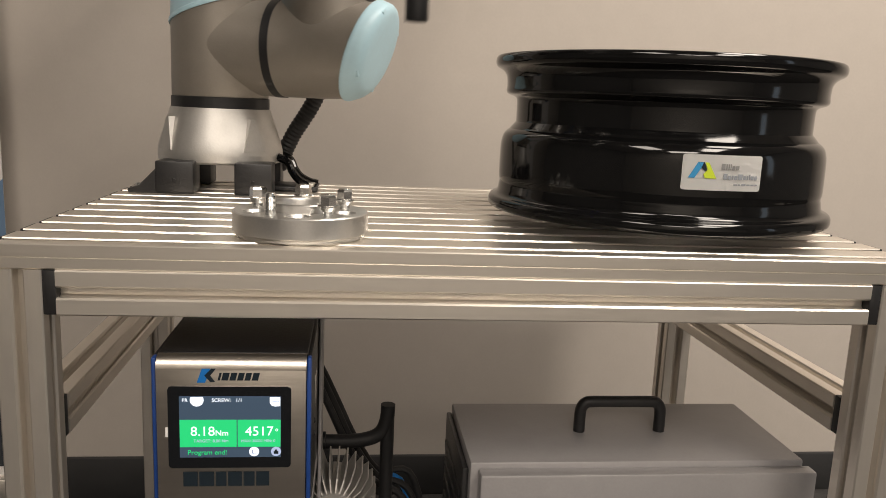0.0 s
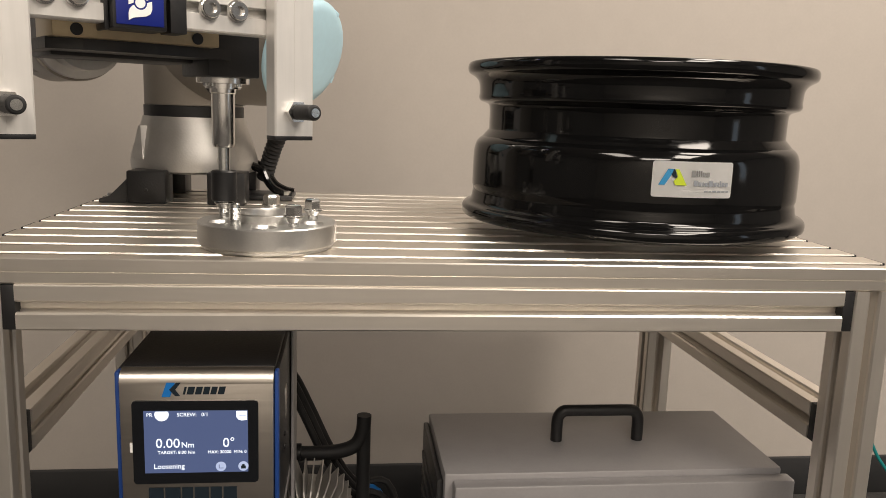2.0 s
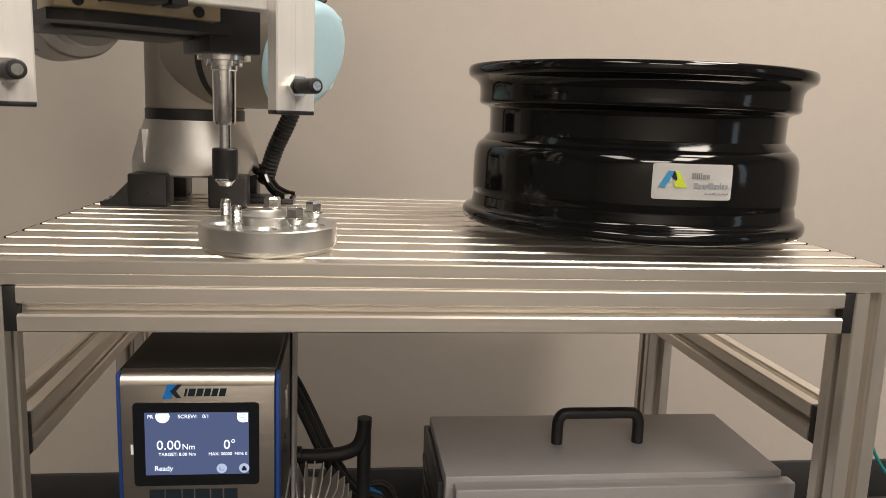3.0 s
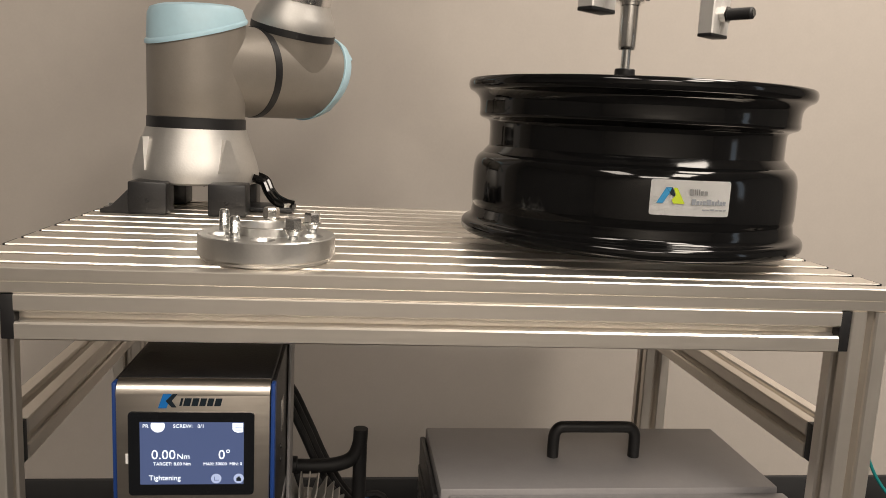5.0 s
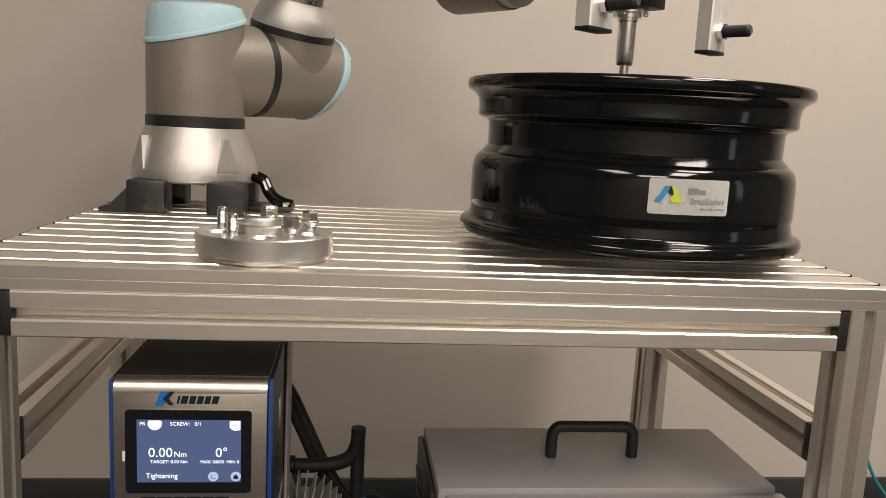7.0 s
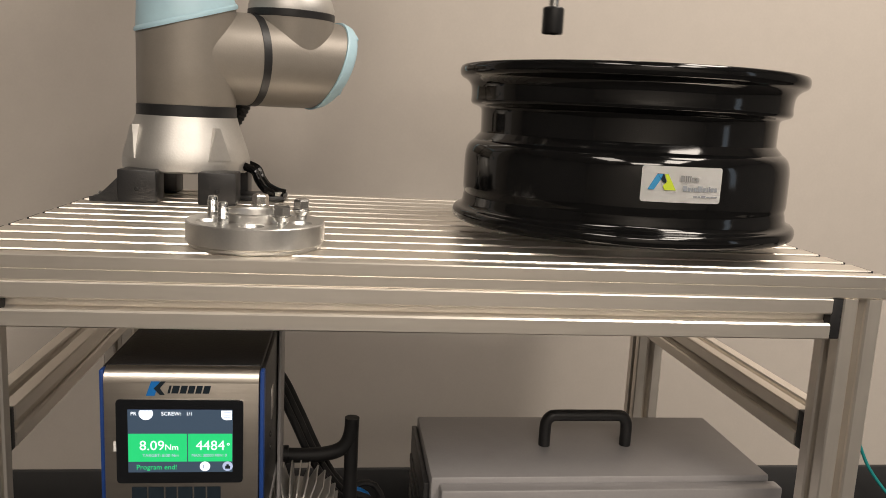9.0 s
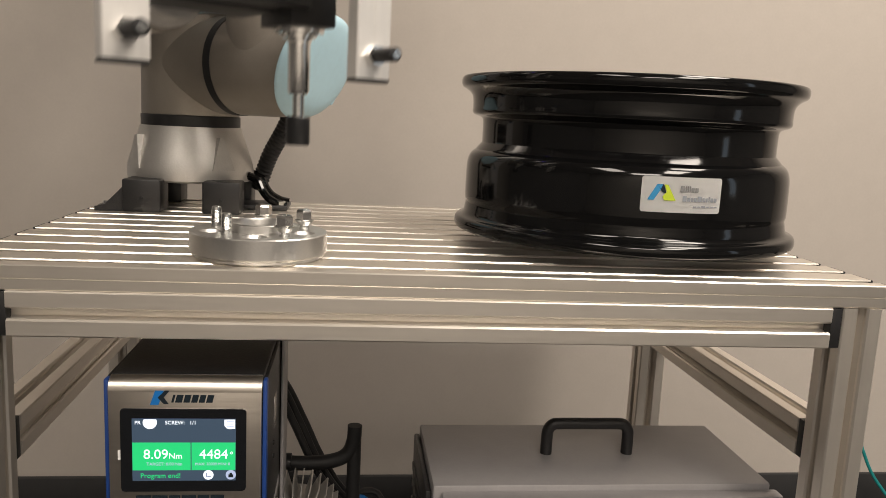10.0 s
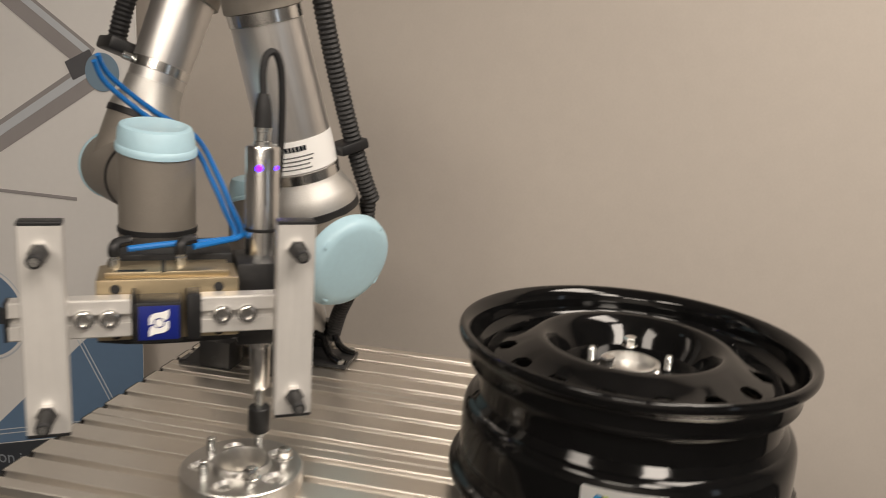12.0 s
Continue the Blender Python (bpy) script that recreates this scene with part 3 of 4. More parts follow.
part("conduit", sweep([(0.165, 0.088, 0.26), (0.152, 0.09, 0.17), (0.124, 0.09, 0.10), (0.086, 0.090, 0.04), (0.060, 0.092, -0.015)], 0.0125, 14, ribs=0.007, rib=0.002), RUBBER, shoulder, "black corrugated cable conduit")


def joint_body(name, parent, r, x0, x1, capx, label, k=0.0):
    """A joint housing along local x with a slanted pale blue cap at its far end."""
    sgn = 1 if x1 > x0 else -1
    def tip(bm):
        for v in bm.verts:
            if (v.co.x - (x0 + 0.55 * (x1 - x0))) * sgn > 0:
                v.co.x += k * v.co.z
        return bm

    b = part(name, tip(lathe([(0, x0), (r, x0), (r, x0 + 0.5 * (x1 - x0)), (r * 0.985, x1), (0, x1)], 64, "x")), TAUPE, parent, label)
    prof = [(0, x1), (r * 1.025, x1), (r * 1.03, x1 + 0.003 * sgn), (r * 1.015, x1 + 0.006 * sgn), (r * 0.99, x1 + 0.40 * (capx - x1)), (r * 0.955, x1 + 0.62 * (capx - x1)), (r * 0.90, x1 + 0.79 * (capx - x1)), (r * 0.83, x1 + 0.90 * (capx - x1)), (r * 0.74, x1 + 0.955 * (capx - x1)), (r * 0.45, x1 + 0.99 * (capx - x1)), (0, capx)]
    bm = tip(lathe(prof, 64, "x"))
    part("cap", bm, CYAN, b, "pale blue plastic cap")
    for a in (40, 130, 220, 310):
        part("screw_tab", boxed(-0.004, 0.004, -0.006, 0.006, -0.004, 0.0015, 0.0012), CYAN, b, "", pose(capx - 0.009 * sgn + k * r * 0.90 * math.sin(radians(a)), r * 0.90 * math.cos(radians(a)), r * 0.90 * math.sin(radians(a)), a - 90, 0, 0))
    return b


# upper arm: local x is the joint axis, local z runs to the elbow
upper_arm = part("upper_arm", lathe([(0, 0.145), (0.0545, 0.145), (0.053, 0.25), (0.051, A2 - 0.1), (0, A2 - 0.1)], 64), TUBE, robot, "brushed aluminium upper arm tube")
joint_body("shoulder_joint", upper_arm, 0.0745, 0.112 - OFF2, 0.062, 0.092, "taupe painted joint housing", 0.34)
part("neck", lathe([(0, 0.0), (0.071, 0.0), (0.0715, 0.072), (0, 0.072)], 64), TAUPE, upper_arm, "taupe painted neck")
part("joint_ring", rod(0.0725, 0.072, 0.084, 64), BLACKP, upper_arm, "black joint ring")
part("collar", lathe([(0, 0.084), (0.0715, 0.084), (0.0715, 0.092), (0.066, 0.108), (0.058, 0.122), (0.0555, 0.130), (0, 0.130)], 64), SATIN, upper_arm, "satin aluminium collar")
part("clamp_band", rod(0.0562, 0.130, 0.1455, 64), CHROME, upper_arm, "polished steel clamp band")
part("nameplate", lathe([(0.0546, 0.148), (0.0552, 0.148), (0.0548, 0.196), (0.0540, 0.196)], 64, skip=lambda k, i: 9 < i < 46), WHITE, upper_arm, "white printed nameplate")
for row, (z, h, n, w) in enumerate(((0.181, 0.0075, 9, 4.6), (0.172, 0.002, 14, 3.2), (0.166, 0.002, 14, 3.0), (0.160, 0.002, 12, 3.2), (0.154, 0.002, 13, 3.0))):
    bm = bmesh.new()
    for i in range(n):
        a0 = radians(296 + i * (w + 1.1))
        a1 = a0 + radians(w)
        r = 0.0556
        vs = [bm.verts.new((r * math.cos(a), r * math.sin(a), zz)) for a, zz in ((a0, z), (a1, z), (a1, z + h), (a0, z + h))]
        bm.faces.new(vs)
    bmesh.ops.solidify(bm, geom=list(bm.faces), thickness=-0.0002)
    part("plate_print", bm, DARKT, upper_arm, "", None, 0)
part("clamp_band", rod(0.0535, A2 - 0.118, A2 - 0.100, 64), CHROME, upper_arm, "polished steel clamp band")
part("elbow_joint", lathe([(0, 0.07), (0.062, 0.07), (0.062, -0.13), (0, -0.13)], 48, "x", shift=(0, 0, A2)), TAUPE, upper_arm, "taupe painted elbow housing")
part("elbow_neck", rod(0.056, A2 - 0.1, A2 - 0.02, 48), TAUPE, upper_arm)
part("elbow_cap", lathe([(0, 0.07), (0.063, 0.07), (0.058, 0.098), (0, 0.10)], 48, "x", shift=(0, 0, A2)), CYAN, upper_arm, "pale blue plastic cap")
part("conduit", sweep([(0.036, 0.080, 0.46), (0.035, 0.074, 0.36), (0.033, 0.074, 0.25), (0.031, 0.080, 0.13), (0.028, 0.090, 0.06)], 0.0125, 14, ribs=0.007, rib=0.002), RUBBER, upper_arm, "black corrugated cable conduit")
part("conduit_bracket", boxed(0.006, 0.05, 0.045, 0.094, 0.150, 0.166, 0.003), BLACKP, upper_arm, "black plastic conduit clip")
part("clip_screw", rod(0.006, 0.048, 0.062, 16, "y", (-0.006, 0, 0.158)), ZINC, upper_arm, "zinc clamp screw")

# forearm: local x is the joint axis, local z runs from the elbow to the wrist
forearm = part("forearm", lathe([(0, 0.09), (0.044, 0.09), (0.043, 0.15), (0.041, A3 - 0.135), (0, A3 - 0.135)], 56), TUBE, robot, "brushed aluminium forearm tube")
part("elbow_end", rod(0.05, -0.05, 0.092, 48), TAUPE, forearm)
part("clamp_band", rod(0.0425, A3 - 0.165, A3 - 0.150, 56), CHROME, forearm, "polished steel clamp band")
part("collar", lathe([(0, A3 - 0.135), (0.0415, A3 - 0.135), (0.043, A3 - 0.115), (0.049, A3 - 0.098), (0.0515, A3 - 0.086), (0, A3 - 0.086)], 56), SATIN, forearm, "satin aluminium collar")
part("joint_ring", rod(0.0522, A3 - 0.086, A3 - 0.076, 56), BLACKP, forearm, "black joint ring")
part("neck", rod(0.0505, A3 - 0.078, A3, 56), TAUPE, forearm, "taupe painted neck")
jb = joint_body("wrist_joint", forearm, 0.0515, 0.074, -0.048, -0.066, "taupe painted wrist housing")
jb.matrix_basis = pose(0, 0, A3)
part("joint_ring", lathe([(0, 0.074), (0.0522, 0.074), (0.0522, 0.081), (0, 0.081)], 56, "x", shift=(0, 0, A3)), BLACKP, forearm, "black joint ring")
part("conduit", sweep([(-0.035, 0.055, -0.02), (-0.055, 0.060, 0.06), (-0.063, 0.058, A3 - 0.23), (-0.068, 0.050, A3 - 0.165)], 0.0125, 14, ribs=0.007, rib=0.002), RUBBER, forearm, "black corrugated cable conduit")
part("conduit_bracket", boxed(-0.092, -0.026, 0.026, 0.072, A3 - 0.180, A3 - 0.160, 0.004), BLACKP, forearm, "black plastic conduit clip")
part("clip_screw", rod(0.006, 0.038, 0.056, 16, "y", (-0.006, 0.0, A3 - 0.157)), ZINC, forearm, "zinc clamp screw")

# wrist one: upright joint body; local x is still the arm's joint axis, origin on the upright axis
wrist_one = part("wrist_housing", slant(lathe([(0, -0.058), (0.0505, -0.058), (0.0502, -0.05), (0.0502, 0.02), (0.0502, 0.048), (0, 0.048)], 64), 2, 0, -0.17, 0.03), TAUPE, robot, "taupe painted wrist housing")
part("side_housing", lathe([(0, -0.054), (0.0505, -0.054), (0.0505, 0.0), (0, 0.0)], 56, "x"), TAUPE, wrist_one)
part("cap", slant(lathe([(0, 0.044), (0.0525, 0.044), (0.053, 0.048), (0.0522, 0.052), (0.0505, 0.054), (0.0490, 0.070), (0.046, 0.077), (0.040, 0.079), (0.036, 0.077), (0, 0.077)], 64), 2, 0, -0.17, 0.03), CYAN, wrist_one, "pale blue plastic cap")
part("joint_ring", rod(0.0522, -0.066, -0.058, 64), BLACKP, wrist_one, "black joint ring")
# wrist two: turns with the tool; local -y points out of the flange
wrist_two = part("flange_housing", lathe([(0, -0.066), (0.0505, -0.066), (0.0505, -0.11), (0.046, -0.14), (0.03, -0.16), (0, -0.162)], 64), TAUPE, robot, "taupe painted wrist housing")
part("front_housing", lathe([(0, 0.045), (0.044, 0.045), (0.0485, 0.035), (0.0485, -0.066), (0, -0.066)], 64, "y", shift=(0, 0, -D5)), TAUPE, wrist_two)
part("flange_ring", lathe([(0, -0.066), (0.046, -0.066), (0.046, -0.082), (0.0375, -0.084), (0.0375, -D6), (0, -D6)], 64, "y", shift=(0, 0, -D5)), SATIN, wrist_two, "satin aluminium tool flange")

# feet under the robot base
def foot_bracket(x, y, turn, label, wing=True):
    ob = tagged(empty("mounting_foot", pose(x, y, T, 0, 0, turn)), label, "mounting foot", "feet under the robot base")
    h = BASE.z - T
    part("block", boxed(-0.027, 0.027, -0.022, 0.030, 0, h + 0.006, 0.0025), BLACKS, ob)
    if wing:
        bm = bmesh.new()
        prof = [(0.0265, 0.0005), (0.066, 0.0005), (0.066, 0.006), (0.052, 0.010), (0.040, 0.022), (0.0265, 0.036)]
        lo = [bm.verts.new((-px, -0.019, pz)) for px, pz in prof]
        hi = [bm.verts.new((-px, 0.026, pz)) for px, pz in prof]
        bm.faces.new(lo)
        bm.faces.new(hi[::-1])
        for i in range(len(prof)):
            j = (i + 1) % len(prof)
            bm.faces.new((lo[i], hi[i], hi[j], lo[j]))
        part("gusset", bm, BLACKS, ob, "", None, 0)
    part("screw", rod(0.0028, -0.0235, -0.0205, 16, "y", (0, 0, 0.02)), BLACKP, ob)
    if wing:
        part("bolt", rod(0.006, 0.006, 0.0125, 12, "z", (-0.055, 0.004, 0)), ZINC, ob, "zinc bolt head")
    return ob


FL = "black steel mounting foot bolted to the bench"
foot_bracket(-0.4098, 1.280, 0, FL)
foot_bracket(-0.2975, 1.280, 0, FL, False)
foot_bracket(-0.4098, 1.421, 0, FL)
# rear foot with a looped strap and bolts
strap = tagged(empty("strap_bracket", pose(-0.243, 1.348, T)), "shiny black bent steel strap bolted beside the robot base", "bracket")
part("strap", sweep([(-0.028, 0, 0.052), (-0.012, 0, 0.045), (-0.004, -0.004, 0.030), (0.006, -0.008, 0.018), (0.022, -0.010, 0.010), (0.034, -0.010, 0.0075)], 0.0065, 10), RIMB, strap)
part("strap", sweep([(-0.028, 0.05, 0.052), (-0.012, 0.05, 0.045), (-0.004, 0.046, 0.030), (0.006, 0.042, 0.018), (0.022, 0.04, 0.010), (0.034, 0.04, 0.0075)], 0.0065, 10), RIMB, strap)
part("plate", boxed(-0.045, 0.036, -0.022, 0.055, 0.0005, 0.008, 0.002), BLACKS, strap)
for y in (-0.014, 0.046):
    part("bolt", rod(0.0065, 0.008, 0.015, 6, "z", (0.026, y, 0)), ZINC, strap, "zinc bolt head")
foot_bracket(-0.2975, 1.421, 0, FL, False)

# ---- the screwdriving tool: origin on the spindle axis, heights as when the socket sits on a nut ----
tool = tagged(empty("screwdriving_tool"), "screwdriving end tool with gripper, bars and steel spindle", "robot tool")
drv = part("driver_body", lathe([(0, 1.050), (0.0195, 1.050), (0.0195, 1.0815), (0.0188, 1.082), (0.0188, 1.085), (0.0195, 1.0855), (0.0195, 1.178), (0.018, 1.181), (0, 1.181)], 48), CHROME, tool, "polished steel screwdriver motor")
part("seal_ring", lathe([(0.0189, 1.0818), (0.0199, 1.0822), (0.0199, 1.0848), (0.0189, 1.0852)], 48), BLACKP, drv, "black seal ring")
for a, r in ((252, 0.0040), (318, 0.0023)):
    part("status_light", rod(r, -0.001, 0.0016, 16), VIOLET, drv, "glowing violet status light", pose(0.0192 * math.cos(radians(a)), 0.0192 * math.sin(radians(a)), 1.157, 90, 0, a + 90))
part("connector", lathe([(0, 1.181), (0.011, 1.181), (0.011, 1.186), (0.0095, 1.187), (0.0095, 1.196), (0.0105, 1.197), (0.0105, 1.202), (0, 1.202)], 24), ZINC, drv, "knurled metal connector")
part("cable_boot", lathe([(0, 1.200), (0.0105, 1.200), (0.0100, 1.218), (0.0085, 1.230), (0.0060, 1.240), (0, 1.240)], 20), RUBBER, drv, "black rubber cable boot")
part("cable", sweep([(0, 0, 1.236), (-0.001, 0.001, 1.262), (0.003, 0.003, 1.282), (0.013, 0.006, 1.286), (0.021, 0.012, 1.265), (0.024, 0.020, 1.21), (0.022, 0.030, 1.13), (0.012, 0.04, 1.06), (0.0, 0.045, 1.03)], 0.0042, 10), RUBBER, drv, "black cable")
part("mount_block", boxed(-0.031, 0.023, -0.040, 0.034, 0.953, 1.0505, 0.002), BLACKP, tool, "black mounting block")
part("spindle_flange", lathe([(0, 0.9535), (0.027, 0.9535), (0.027, 0.9475), (0.018, 0.947), (0.018, 0.942), (0, 0.942)], 40), CHROME, tool)
for a in (20, 110, 200, 290):
    part("flange_screw", rod(0.003, 0.9435, 0.948, 12, "z", (0.0225 * math.cos(radians(a)), 0.0225 * math.sin(radians(a)), 0)), ZINC, tool)
part("spindle_tube", lathe([(0, 0.944), (0.0135, 0.944), (0.0135, 0.938), (0.0122, 0.937), (0.0118, 0.886), (0.0105, 0.882), (0.009, 0.8815), (0, 0.8815)], 40), CHROME, tool, "polished steel spindle tube")
part("spindle_shaft", lathe([(0, 0.883), (0.0062, 0.883), (0.0062, 0.853), (0, 0.853)], 20), ZINC, tool, "steel drive shaft")
part("socket", lathe([(0.0, 0.857), (0.0122, 0.857), (0.0134, 0.8555), (0.0134, 0.8265), (0.0126, 0.825), (0.0108, 0.825), (0.0108, 0.829), (0, 0.829)], 40), BLACKP, tool, "black drive socket")
grip = part("gripper_body", boxed(-0.177, -0.033, -0.060, 0.004, 0.9735, 1.040, 0.0015), GOLD, tool, "champagne anodised gripper body")
part("gripper_lid", boxed(-0.169, -0.042, -0.050, 0.000, 1.0395, 1.0455, 0.0012), GOLD, grip)
# a black strip on the lid stands for the slot's dark inside
part("lid_slot_shade", boxed(-0.1125, -0.1085, -0.05, 0.0, 1.0445, 1.0460), BLACKP, grip)
part("lid_label", boxed(-0.158, -0.128, -0.047, -0.042, 1.0450, 1.0461), DARKT, grip)
# bolt holes are not bored: flat black discs give their inner shade
for x, z in ((-0.158, 1.030), (-0.054, 1.030), (-0.158, 0.980), (-0.054, 0.980)):
    part("bolt_hole_shade", lathe([(0.0052, -0.0608), (0.0052, -0.0604), (0.0, -0.0603)], 20, "y", shift=(x, 0, z)), BLACKP, grip, "flat black disc drawn for the shade in a bolt hole")
bm = prism([(-0.178, -0.036), (-0.15, -0.046), (-0.12, -0.050), (-0.09, -0.050), (-0.05, -0.046), (-0.012, -0.036), (-0.012, 0.045), (-0.178, 0.045)], 0.9640, 0.9740)
part("lower_plate", bm, BLACKP, tool, "black curved lower plate", None, 0)
part("back_plate", boxed(-0.166, -0.034, 0.0035, 0.087, 0.960, 1.052, 0.003), BLACKP, tool, "black adapter block")
SQT = slot_outline(0.040, 0.022, (), (0.020,), (), (), mouth=0.009, lip=0.0025, room=0.015, deep=0.009)
JAWL, JAWR = (-0.255, -0.142), (-0.080, 0.041)
for nm, (a, b), bolts in (("left", JAWL, (-0.187, -0.163)), ("right", JAWR, (-0.052, -0.026))):
    bm = spin(prism(SQT, a, b), Matrix(((0, 0, 1, 0), (0, 1, 0, 0), (-1, 0, 0, 0), (0, 0, 0, 1))))
    j = part("jaw_bar", bm, ALUF, tool, "slotted aluminium jaw bar", pose(0, -0.073, 1.0055))
    for x in bolts:
        part("bolt", lathe([(0, -0.0135), (0.0042, -0.0135), (0.0046, -0.0185), (0.0078, -0.0185), (0.0084, -0.0175), (0.0084, -0.0125), (0.0102, -0.0122), (0.0102, -0.0108), (0, -0.0108)], 24, "y", shift=(x, 0, 0)), CHROME, j, "polished socket bolt")
    e = a if nm == "left" else b
    part("end_cap", boxed(e - (0.004 if nm == "left" else 0), e + (0 if nm == "left" else 0.004), -0.0112, 0.0112, -0.0203, 0.0203, 0.001), BLACKP, j, "black plastic end cap")
part("end_plate", boxed(-0.0880, -0.0735, -0.0875, -0.058, 0.981, 1.030, 0.001), BLACKP, tool, "black jaw plate")
part("end_plate", boxed(-0.142, -0.1385, -0.086, -0.058, 0.980, 1.031, 0.001), BLACKP, tool, "black jaw plate")
badge = part("badge_block", boxed(-0.1380, -0.0930, -0.094, -0.058, 0.981, 1.0245, 0.002), BLACKP, tool, "black block with a blue badge")
part("badge", boxed(-0.1352, -0.0958, -0.0948, -0.0935, 0.9845, 1.0210, 0.0006), LOGOB, badge, "royal blue badge")
for s in (1, -1):
    pts = [(-0.0096, -0.0020), (-0.0096, 0.0050), (-0.0080, 0.0084), (-0.0045, 0.0105), (0.0010, 0.0114), (0.0060, 0.0124), (0.0098, 0.0146), (0.0098, 0.0086), (0.0088, 0.0052), (0.0064, 0.0026)]
    pts += [(0.0056 * math.cos(radians(a)), 0.0056 * math.sin(radians(a))) for a in range(24, 200, 16)]
    part("badge_mark", spin(prism([(s * x, s * y) for x, y in pts], 0, 0.0004), pose(-0.1155, -0.0949, 1.0028, 90, 0, 0)), WHITE, badge, "white emblem", None, 0)
part("badge_mark", rod(0.0042, -0.0004, 0.0, 24, "y", (-0.1155, -0.0949, 1.0028), edge=0.0001), WHITE, badge, "white emblem")
FIN = slot_outline(0.040, 0.020, (), (), (), (), mouth=0.009)
for x in (-0.221, 0.022):
    f = part("finger_bar", prism(FIN, 0.894, 1.107), ALUF, tool, "white aluminium finger bar", pose(x, -0.0945, 0))
    part("end_cap", boxed(-0.0198, 0.0198, -0.0098, 0.0098, 0.890, 0.8942, 0.001), BLACKP, f, "black plastic end cap")
    part("end_cap", boxed(-0.0198, 0.0198, -0.0098, 0.0098, 1.1068, 1.111, 0.001), BLACKP, f, "black plastic end cap")
    part("groove", boxed(-0.0006, 0.0006, -0.0104, -0.0098, 0.895, 1.106), ALUF, f)
    for z in (0.917, 1.082):
        pin = part("bumper_pin", rod(0.0072, -0.050, -0.018, 24, "y", (0, 0, z), edge=0.0015), RUBBER, f, "black rubber bumper pin")
        part("pin_nut", lathe([(0, -0.0098), (0.0105, -0.0098), (0.0105, -0.018), (0, -0.018)], 6, "y", shift=(0, 0, z)), CHROME, pin, "polished hexagonal nut")
        part("pin_tip", lathe([(0.0042, -0.0504), (0.0042, -0.0512), (0, -0.0512)], 16, "y", shift=(0, 0, z)), ZINC, pin)
for x, y in ((-0.160, -0.026), (-0.092, -0.020)):
    f = part("air_fitting", lathe([(0, 1.044), (0.0062, 1.044), (0.0062, 1.054), (0.005, 1.055), (0.005, 1.060), (0, 1.060)], 16, shift=(x, y, 0)), ZINC, tool, "brass and black air fitting")
    part("elbow", sweep([(x, y, 1.058), (x, y, 1.066), (x + 0.004, y + 0.004, 1.071), (x + 0.016, y + 0.010, 1.072)], 0.006, 12), BLACKP, f, "black plastic elbow")
part("air_hose", sweep([(-0.146, -0.044, 1.071), (-0.10, -0.03, 1.073), (-0.05, -0.012, 1.072), (-0.030, 0.004, 1.075), (-0.038, 0.05, 1.095), (-0.048, 0.12, 1.118), (-0.070, 0.232, 1.155), (-0.125, 0.246, 1.188), (-0.176, 0.222, 1.232), (-0.190, 0.205, 1.262)], 0.0036, 10), HOSEB, tool, "bright blue air hose")
part("air_hose", sweep([(-0.078, -0.037, 1.071), (-0.05, -0.022, 1.073), (-0.028, -0.006, 1.074), (-0.022, 0.010, 1.079), (-0.031, 0.055, 1.10), (-0.041, 0.128, 1.126), (-0.064, 0.240, 1.165), (-0.120, 0.256, 1.198), (-0.172, 0.232, 1.242), (-0.186, 0.212, 1.270)], 0.0036, 10), HOSEB, tool, "bright blue air hose")

# the gripper group sits forward of the spindle
for ob in tool.children:
    if ob.name.split(".")[0] in ("gripper_body", "lower_plate", "back_plate", "jaw_bar", "end_plate", "badge_block", "finger_bar", "air_fitting"):
        ob.matrix_basis = pose(0, -0.014, 0.005) @ ob.matrix_basis

# ---- under the bench: screwdriver controller ----
ctl = tagged(empty("screwdriver_controller", pose(-0.2700, 0.8715, 0.4870)), "stainless screwdriver controller with a lit touch screen", "controller")
ctl.scale = (1.04, 1.04, 1.04)
CWID, CH, CD = 0.078, 0.172, 0.20
part("case", boxed(-CWID + 0.004, CWID - 0.004, 0.0125, CD, 0.0, CH, 0.003), BLACKS, ctl, "black steel case")
for s in (-1, 1):
    part("edge_strip", boxed(min(s * CWID, s * (CWID - 0.0045)), max(s * CWID, s * (CWID - 0.0045)), 0.0015, 0.014, 0.0, CH - 0.003, 0.0015), NAVY, ctl, "blue edge strip")
    part("side_cover", boxed(min(s * CWID, s * (CWID - 0.0045)), max(s * CWID, s * (CWID - 0.0045)), 0.0145, CD - 0.002, 0.0, CH - 0.003, 0.0015), BLACKS, ctl, "black side cover")
face = part("front_plate", boxed(-CWID + 0.005, CWID - 0.005, -0.002, 0.004, 0.002, CH - 0.0140, 0.0006), STEEL, ctl, "brushed stainless front plate")
bm = lathe([(0.0135, -CWID + 0.005), (0.0135, CWID - 0.005)], 64, "x", shift=(0, 0.0116, CH - 0.0145), skip=lambda k, i: not 16 <= i < 48)
part("front_fold", bm, STEEL, ctl, "rounded stainless fold")
bm = prism([(-0.0615, 0.0590), (-0.0605, 0.0565), (-0.0580, 0.0555), (0.0550, 0.0555), (0.0575, 0.0565), (0.0585, 0.0590), (0.0585, 0.1380), (0.0575, 0.1405), (0.0550, 0.1415), (-0.0580, 0.1415), (-0.0605, 0.1405), (-0.0615, 0.1380)], 0, 0.0022)
part("screen_glass", spin(bm, pose(0, -0.002, 0, 90, 0, 0)), GLASS, ctl, "black screen glass", None, 0)
